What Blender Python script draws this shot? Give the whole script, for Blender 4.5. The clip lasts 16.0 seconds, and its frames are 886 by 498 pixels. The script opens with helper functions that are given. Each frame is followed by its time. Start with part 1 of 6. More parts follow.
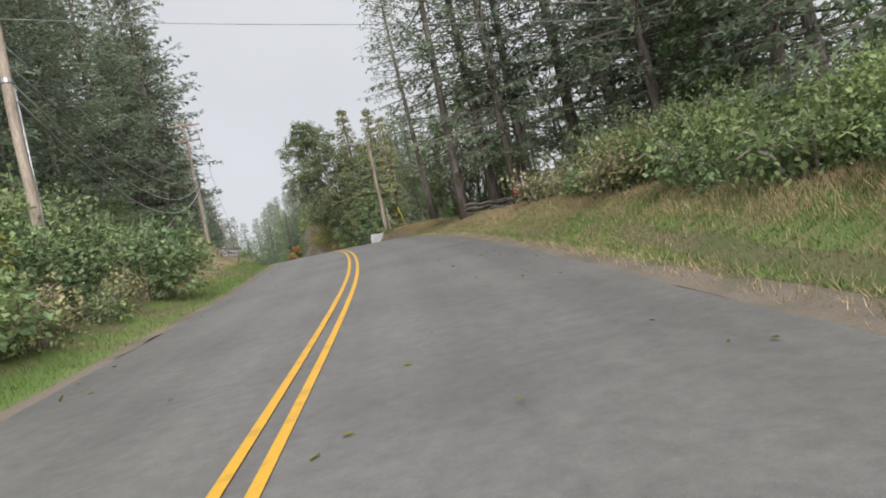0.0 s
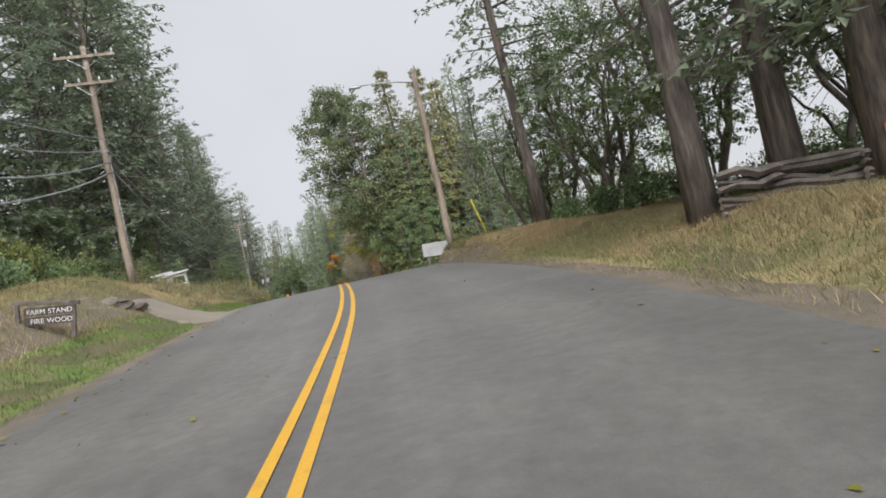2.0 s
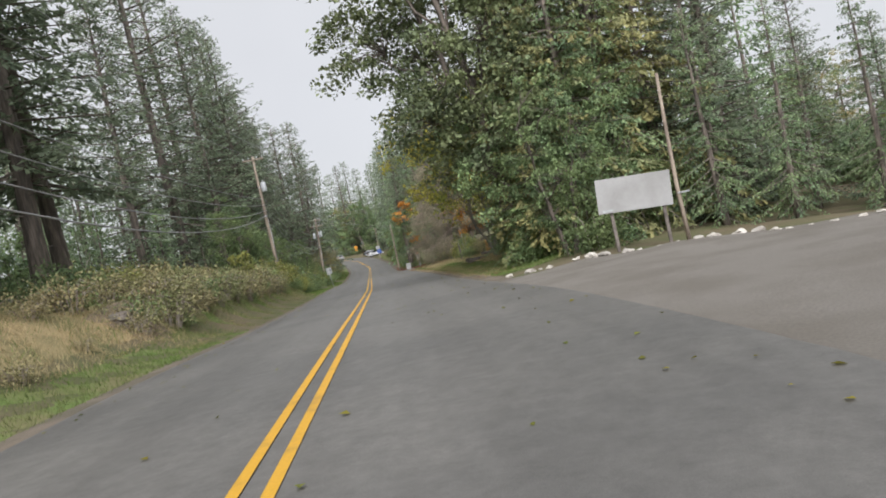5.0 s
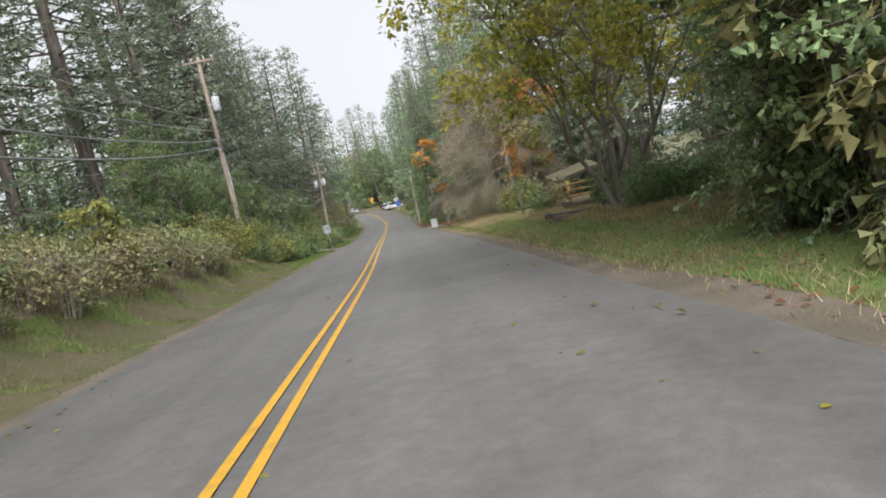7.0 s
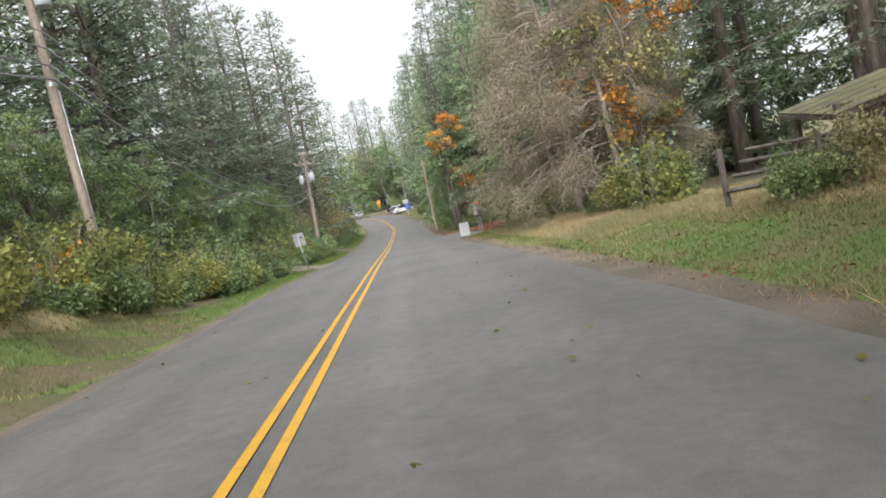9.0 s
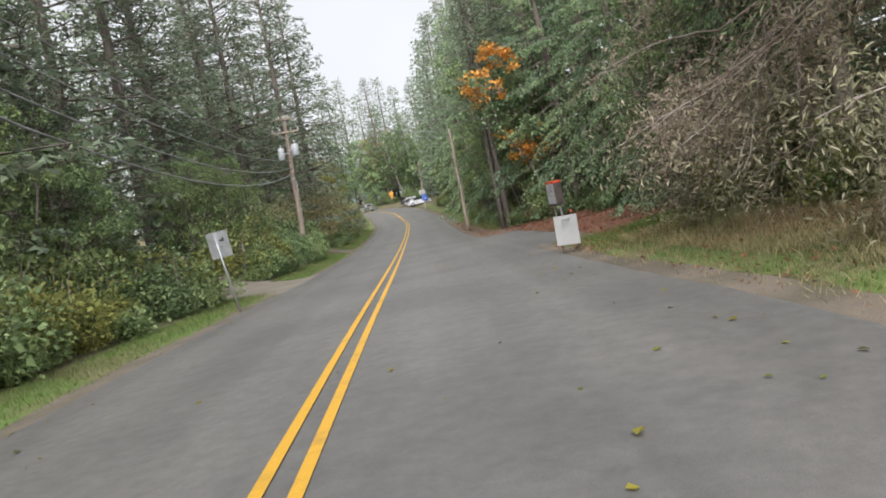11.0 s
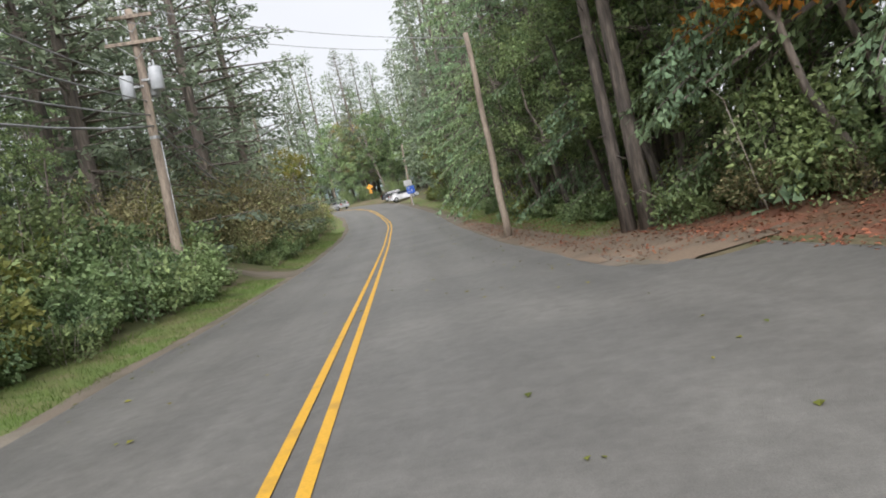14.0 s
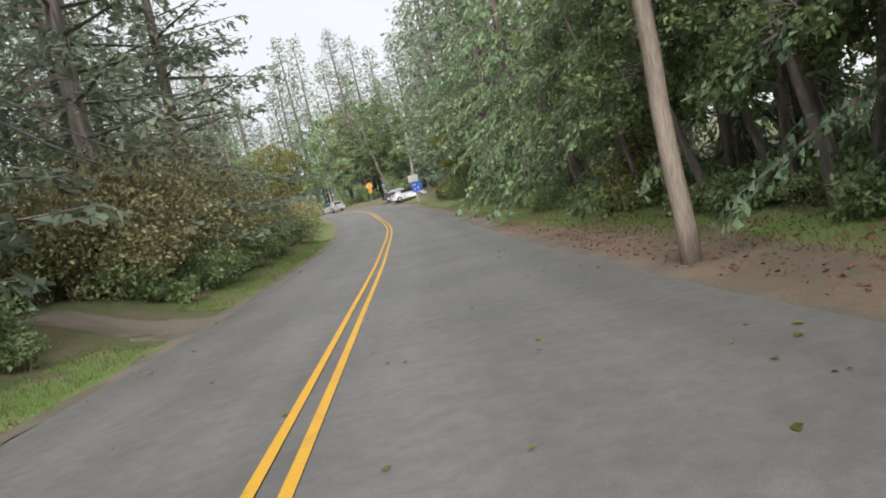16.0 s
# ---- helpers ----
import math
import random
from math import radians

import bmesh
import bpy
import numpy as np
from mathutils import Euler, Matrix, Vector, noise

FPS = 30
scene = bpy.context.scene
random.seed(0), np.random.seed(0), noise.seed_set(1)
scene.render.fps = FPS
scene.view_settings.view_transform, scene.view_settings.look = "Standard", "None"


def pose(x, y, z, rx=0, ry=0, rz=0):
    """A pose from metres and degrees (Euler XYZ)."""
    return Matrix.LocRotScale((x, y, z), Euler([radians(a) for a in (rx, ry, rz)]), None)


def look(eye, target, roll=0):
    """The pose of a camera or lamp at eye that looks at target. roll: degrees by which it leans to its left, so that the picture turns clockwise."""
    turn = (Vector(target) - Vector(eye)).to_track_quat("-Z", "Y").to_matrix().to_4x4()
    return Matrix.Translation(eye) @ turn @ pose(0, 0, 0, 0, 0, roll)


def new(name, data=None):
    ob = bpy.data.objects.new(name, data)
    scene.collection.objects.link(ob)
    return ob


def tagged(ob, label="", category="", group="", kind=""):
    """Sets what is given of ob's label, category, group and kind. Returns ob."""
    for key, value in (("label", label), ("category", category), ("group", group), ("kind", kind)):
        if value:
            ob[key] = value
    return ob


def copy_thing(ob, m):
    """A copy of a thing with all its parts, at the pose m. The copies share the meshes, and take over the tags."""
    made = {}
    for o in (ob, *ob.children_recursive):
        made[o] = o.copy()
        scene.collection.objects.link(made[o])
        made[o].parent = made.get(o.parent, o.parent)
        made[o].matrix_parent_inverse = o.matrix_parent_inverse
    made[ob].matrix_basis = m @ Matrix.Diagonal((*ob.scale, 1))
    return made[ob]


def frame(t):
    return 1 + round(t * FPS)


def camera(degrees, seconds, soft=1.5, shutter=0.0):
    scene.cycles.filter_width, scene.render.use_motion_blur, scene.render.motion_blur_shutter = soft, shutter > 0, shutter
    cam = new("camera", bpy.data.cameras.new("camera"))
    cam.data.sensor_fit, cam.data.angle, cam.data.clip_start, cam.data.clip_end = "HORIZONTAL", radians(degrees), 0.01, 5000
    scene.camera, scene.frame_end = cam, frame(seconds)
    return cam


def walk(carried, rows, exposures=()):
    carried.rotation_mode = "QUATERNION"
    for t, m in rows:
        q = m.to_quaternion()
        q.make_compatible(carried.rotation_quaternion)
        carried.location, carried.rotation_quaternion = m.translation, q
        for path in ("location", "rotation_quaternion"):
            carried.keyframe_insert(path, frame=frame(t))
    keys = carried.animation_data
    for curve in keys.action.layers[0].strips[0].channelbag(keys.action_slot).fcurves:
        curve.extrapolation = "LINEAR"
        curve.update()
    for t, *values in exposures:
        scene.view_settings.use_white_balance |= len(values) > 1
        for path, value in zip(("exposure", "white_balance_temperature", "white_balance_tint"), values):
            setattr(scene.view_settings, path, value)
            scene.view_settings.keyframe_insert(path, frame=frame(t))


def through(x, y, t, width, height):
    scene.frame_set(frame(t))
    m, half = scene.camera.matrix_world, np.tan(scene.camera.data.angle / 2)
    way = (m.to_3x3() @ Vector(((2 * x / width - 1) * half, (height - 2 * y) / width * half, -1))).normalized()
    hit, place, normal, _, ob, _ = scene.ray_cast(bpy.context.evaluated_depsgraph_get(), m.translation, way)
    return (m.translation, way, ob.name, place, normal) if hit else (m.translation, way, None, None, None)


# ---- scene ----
cam = camera(68.0, 16.0, soft=1.8)
PATH = [
    (0.0, pose(0.0, 0.0, -0.0, 90.251, 12.353, 0.039)),
    (0.5, pose(-0.381, 6.125, 0.372, 90.871, 12.302, 1.168)),
    (1.0, pose(-0.899, 12.21, 0.816, 91.219, 12.475, 2.286)),
    (1.5, pose(-1.534, 18.213, 1.304, 91.387, 12.693, 3.449)),
    (2.0, pose(-2.248, 24.051, 1.731, 91.416, 12.608, 4.723)),
    (2.5, pose(-3.053, 29.655, 2.12, 91.293, 12.542, 5.938)),
    (3.0, pose(-3.906, 34.99, 2.496, 91.129, 12.31, 7.2)),
    (3.5, pose(-4.934, 40.236, 2.792, 90.762, 12.384, 8.594)),
    (4.0, pose(-6.042, 45.357, 3.057, 90.135, 12.463, 9.807)),
    (4.5, pose(-7.236, 50.352, 3.248, 89.252, 12.432, 10.837)),
    (5.0, pose(-8.483, 55.232, 3.336, 88.116, 12.505, 11.582)),
    (5.5, pose(-9.795, 60.056, 3.344, 86.674, 12.624, 11.824)),
    (6.0, pose(-11.154, 64.842, 3.242, 85.332, 12.613, 12.298)),
    (6.5, pose(-12.569, 69.588, 3.051, 84.55, 12.567, 12.884)),
    (7.0, pose(-14.032, 74.296, 2.823, 84.41, 12.564, 13.394)),
    (7.5, pose(-15.515, 78.977, 2.597, 84.617, 12.671, 13.577)),
    (8.0, pose(-16.996, 83.634, 2.413, 84.674, 12.918, 13.662)),
    (8.5, pose(-18.481, 88.269, 2.229, 84.842, 13.083, 13.79)),
    (9.0, pose(-19.981, 92.862, 2.059, 85.051, 12.93, 14.281)),
    (9.5, pose(-21.503, 97.394, 1.902, 85.158, 12.666, 14.844)),
    (10.0, pose(-23.041, 101.846, 1.748, 85.119, 12.37, 15.296)),
    (10.5, pose(-24.578, 106.206, 1.59, 84.992, 12.098, 15.546)),
    (11.0, pose(-26.106, 110.459, 1.435, 84.928, 11.997, 15.583)),
    (11.5, pose(-27.554, 114.503, 1.292, 84.833, 11.926, 15.451)),
    (12.0, pose(-28.875, 118.325, 1.151, 84.749, 12.062, 15.269)),
    (12.5, pose(-30.117, 121.99, 1.011, 84.591, 12.517, 14.978)),
    (13.0, pose(-31.331, 125.6, 0.855, 84.535, 12.775, 14.634)),
    (13.5, pose(-32.515, 129.187, 0.702, 84.532, 12.806, 14.323)),
    (14.0, pose(-33.668, 132.756, 0.534, 84.499, 12.916, 14.083)),
    (14.5, pose(-34.797, 136.321, 0.372, 84.465, 13.024, 13.969)),
    (15.0, pose(-35.939, 139.866, 0.21, 84.5, 13.161, 14.059)),
    (15.5, pose(-37.125, 143.444, 0.067, 84.691, 13.277, 14.335)),
    (16.0, pose(-38.33, 147.045, -0.064, 84.89, 13.423, 14.492)),
]
walk(cam, PATH, [(0.0, -0.04, 6400, 13), (3.5, -0.04, 6400, 13), (5.2, 0.05, 6400, 13), (7.5, 0.46, 6400, 13), (8.2, 0.62, 6400, 13), (10.3, 0.40, 6400, 13), (12.0, 0.34, 6400, 13), (16.0, 0.36, 6400, 13)])

# ---- world and light: an overcast day ----
world = bpy.data.worlds.new("overcast_sky")
scene.world = world
world.use_nodes = True
wt = world.node_tree
wt.nodes.clear()
sky = wt.nodes.new("ShaderNodeTexSky")
sky.sky_type, sky.sun_disc = "NISHITA", False
sky.sun_elevation, sky.sun_rotation = radians(40), radians(164)
cloud = wt.nodes.new("ShaderNodeTexNoise")
cloud.inputs["Scale"].default_value, cloud.inputs["Detail"].default_value = 1.6, 4
ramp = wt.nodes.new("ShaderNodeMapRange")
ramp.inputs[1].default_value, ramp.inputs[2].default_value = 0.3, 0.7
ramp.inputs[3].default_value, ramp.inputs[4].default_value = 7.4, 8.6
grey = wt.nodes.new("ShaderNodeVectorMath")
grey.operation = "SCALE"
grey.inputs[0].default_value = (0.975, 1.0, 1.015)
veil = wt.nodes.new("ShaderNodeMix")
veil.data_type = "RGBA"
veil.inputs[0].default_value = 0.93
back = wt.nodes.new("ShaderNodeBackground")
back.inputs["Strength"].default_value = 0.095
wout = wt.nodes.new("ShaderNodeOutputWorld")
wt.links.new(cloud.outputs[0], ramp.inputs[0])
wt.links.new(ramp.outputs[0], grey.inputs["Scale"])
wt.links.new(sky.outputs[0], veil.inputs[6])
wt.links.new(grey.outputs[0], veil.inputs[7])
wt.links.new(veil.outputs[2], back.inputs[0])
wt.links.new(back.outputs[0], wout.inputs[0])
sun = new("sun", bpy.data.lights.new("sun", "SUN"))
sun.data.energy, sun.data.angle, sun.data.color = 5.0, radians(50), (1.0, 0.985, 0.975)
sun.matrix_world = look((0, 0, 60), (-19, 69, 0))

# ---- the road's line and the lie of the land ----
ROAD = [(1.7, -60.0, -4.6), (-0.2, -20.0, -2.5), (-1.3, 0.0, -1.45), (-2.6, 18.1, -0.15), (-5.0, 34.8, 1.05), (-8.48, 50.0, 1.80),
        (-12.47, 64.5, 1.79), (-16.92, 78.5, 1.15), (-21.3, 92.4, 0.61), (-25.75, 105.8, 0.14), (-29.8, 117.9, -0.30),
        (-33.42, 128.8, -0.75), (-37.05, 139.5, -1.24), (-42.45, 155.6, -1.80), (-47.8, 172.0, -2.0), (-54.4, 191.6, -1.8),
        (-61.9, 209.8, -1.2), (-66.6, 219.5, -0.6), (-73.5, 229.0, 0.1), (-84.0, 236.0, 0.7), (-98.0, 239.0, 1.2),
        (-130.0, 241.0, 2.0), (-200.0, 243.0, 3.0)]


def spline(points, step=0.5):
    """A smooth line through the points, sampled evenly."""
    p = np.array(points, float)
    p = np.vstack([2 * p[0] - p[1], p, 2 * p[-1] - p[-2]])
    out = []
    for i in range(1, len(p) - 2):
        n = max(2, int(np.linalg.norm(p[i + 1] - p[i]) / step))
        u = (np.arange(n) / n)[:, None]
        a, b, c, d = p[i - 1], p[i], p[i + 1], p[i + 2]
        out.append(0.5 * (2 * b + (c - a) * u + (2 * a - 5 * b + 4 * c - d) * u**2 + (3 * b - a - 3 * c + d) * u**3))
    return np.vstack(out + [p[-2:-1]])


LINE = spline(ROAD)
AHEAD = np.gradient(LINE[:, :2], axis=0)
AHEAD /= np.linalg.norm(AHEAD, axis=1)[:, None]
RIGHT = np.stack([AHEAD[:, 1], -AHEAD[:, 0]], 1)
BANK_L = ([-60, 10, 25, 36, 42, 48, 60, 75, 92, 106, 118, 124, 131, 138, 155, 250], [1.5, 1.6, 1.6, 1.4, 1.6, 2.3, 1.9, 2.1, 2.0, 1.5, 0.7, 0.15, 0.15, 0.7, 1.3, 2.0])
BANK_R = ([-60, 0, 24, 33, 47, 53, 73, 78, 100, 118, 125, 139, 146, 250], [0.8, 0.75, 0.7, 0.55, 0.55, 0.0, 0.0, 0.3, 0.4, 0.25, 0.25, 0.3, 0.4, 0.6])


def near(x, y):
    """For places in the plan: the index of the road's nearest sample and the way to its right."""
    x, y = np.atleast_1d(np.asarray(x, float)), np.atleast_1d(np.asarray(y, float))
    idx = np.empty(len(x), int)
    for a in range(0, len(x), 4000):
        q = (x[a:a + 4000, None] - LINE[None, :, 0]) ** 2 + (y[a:a + 4000, None] - LINE[None, :, 1]) ** 2
        idx[a:a + 4000] = q.argmin(1)
    side = (x - LINE[idx, 0]) * RIGHT[idx, 0] + (y - LINE[idx, 1]) * RIGHT[idx, 1]
    away = np.hypot(x - LINE[idx, 0], y - LINE[idx, 1])
    return idx, np.where(side < 0, -away, away)


def ease(a, b, v):
    u = np.clip((v - a) / (b - a), 0, 1)
    return u * u * (3 - 2 * u)


def height(x, y):
    """The ground's height at places in the plan."""
    x, y = np.atleast_1d(np.asarray(x, float)), np.atleast_1d(np.asarray(y, float))
    idx, d = near(x, y)
    sy, a = LINE[idx, 1], np.abs(d)
    left = ease(4.6, 9.5 - 2.3 * ease(72, 80, sy) * ease(115, 107, sy) - 1.5 * ease(27, 33, sy) * ease(47, 43, sy), a) * np.interp(sy, *BANK_L) + 0.03 * np.clip(a - 9.5, 0, 60)
    right = ease(5.2, 9.5 - 1.9 * ease(50, 44, sy), a) * np.interp(sy, *BANK_R) + 0.02 * np.clip(a - 9.5, 0, 60)
    right -= 0.10 * np.clip(a - 7.8, 0, 8) * ease(46, 42, sy)
    right += 0.72 * ease(4.15, 4.85, a) * ease(9.5, 5.6, a) * ease(42, 48, sy) * ease(53.4, 51.4, sy)
    right -= 0.09 * np.clip(a - 9, 0, 16) * ease(50, 56, sy) * ease(84, 77, sy)
    bumps = 0.10 * np.sin(x * 0.9 + 1.3 * np.sin(y * 0.37)) * np.sin(y * 0.71 + np.sin(x * 0.53)) * ease(5.5, 8, a)
    return LINE[idx, 2] - 0.02 * ease(0, 4, a) - 0.10 * ease(5.0, 4.2, a) + np.where(d < 0, left, right) + bumps


def spot(y, d):
    """The place d metres to the right of the road's middle where the road has that y: x, y, ground height."""
    i = int(np.abs(LINE[:, 1] - y).argmin())
    x, y = LINE[i, 0] + RIGHT[i, 0] * d, LINE[i, 1] + RIGHT[i, 1] * d
    return float(x), float(y), float(height([x], [y])[0])


# ---- materials ----
def material(name, colour, rough=0.8, vary=0.25, scale=4.0, fine=60.0, bump=0.2, metal=0.0, second=None, patch=0.5, space="Object", per_object=0.0, island=0.0, coat=0.0, through=0.0):
    """A surface with grain and blotches: colour, and a second colour that breaks in by patches."""
    m = bpy.data.materials.new(name)
    m.use_nodes = True
    t = m.node_tree
    n, link = t.nodes, t.links.new
    b = n["Principled BSDF"]
    b.inputs["Roughness"].default_value, b.inputs["Metallic"].default_value = rough, metal
    b.inputs["Coat Weight"].default_value = coat
    if name.endswith(("leaf", "needle", "grass")):
        b.inputs["Specular IOR Level"].default_value = 0.3
    co = n.new("ShaderNodeTexCoord")
    src = co.outputs["Object"]
    big = n.new("ShaderNodeTexNoise")
    big.inputs["Scale"].default_value, big.inputs["Detail"].default_value = scale, 5
    small = n.new("ShaderNodeTexNoise")
    small.inputs["Scale"].default_value, small.inputs["Detail"].default_value = fine, 3
    if name.endswith(("bark", "pole")):
        # ridges that run up the trunk
        long = n.new("ShaderNodeMapping")
        long.inputs["Scale"].default_value = (1.5, 1.5, 0.22)
        link(src, long.inputs[0])
        src = long.outputs[0]
    link(src, big.inputs[0]), link(src, small.inputs[0])
    mixed = n.new("ShaderNodeMix")
    mixed.data_type = "RGBA"
    mixed.inputs[6].default_value = (*colour, 1)
    mixed.inputs[7].default_value = (*(second or [c * 0.6 for c in colour]), 1)
    edge = n.new("ShaderNodeMapRange")
    edge.inputs[1].default_value, edge.inputs[2].default_value = patch - 0.08, patch + 0.12
    link(big.outputs[0], edge.inputs[0]), link(edge.outputs[0], mixed.inputs[0])
    gain = n.new("ShaderNodeMath")
    gain.operation = "MULTIPLY_ADD"
    gain.inputs[1].default_value, gain.inputs[2].default_value = 2 * vary, 1 - vary
    link(small.outputs[0], gain.inputs[0])
    value = gain.outputs[0]
    for amount, node, sock in ((per_object, "ShaderNodeObjectInfo", "Random"), (island, "ShaderNodeNewGeometry", "Random Per Island")):
        if amount:
            info = n.new(node)
            more = n.new("ShaderNodeMath")
            more.operation = "MULTIPLY_ADD"
            more.inputs[1].default_value, more.inputs[2].default_value = 2 * amount, 1 - amount
            link(info.outputs[sock], more.inputs[0])
            both = n.new("ShaderNodeMath")
            both.operation = "MULTIPLY"
            link(value, both.inputs[0]), link(more.outputs[0], both.inputs[1])
            value = both.outputs[0]
    tint = n.new("ShaderNodeVectorMath")
    tint.operation = "SCALE"
    link(mixed.outputs[2], tint.inputs[0]), link(value, tint.inputs["Scale"])
    link(tint.outputs[0], b.inputs["Base Color"])
    if bump:
        bp = n.new("ShaderNodeBump")
        bp.inputs["Strength"].default_value, bp.inputs["Distance"].default_value = bump, 0.02
        link(small.outputs[0], bp.inputs["Height"]), link(bp.outputs[0], b.inputs["Normal"])
    if through:
        # thin leaves let some light pass
        thin = n.new("ShaderNodeBsdfTranslucent")
        blend = n.new("ShaderNodeMixShader")
        blend.inputs[0].default_value = through
        link(tint.outputs[0], thin.inputs["Color"]), link(b.outputs[0], blend.inputs[1]), link(thin.outputs[0], blend.inputs[2])
        link(blend.outputs[0], n["Material Output"].inputs["Surface"])
    return m


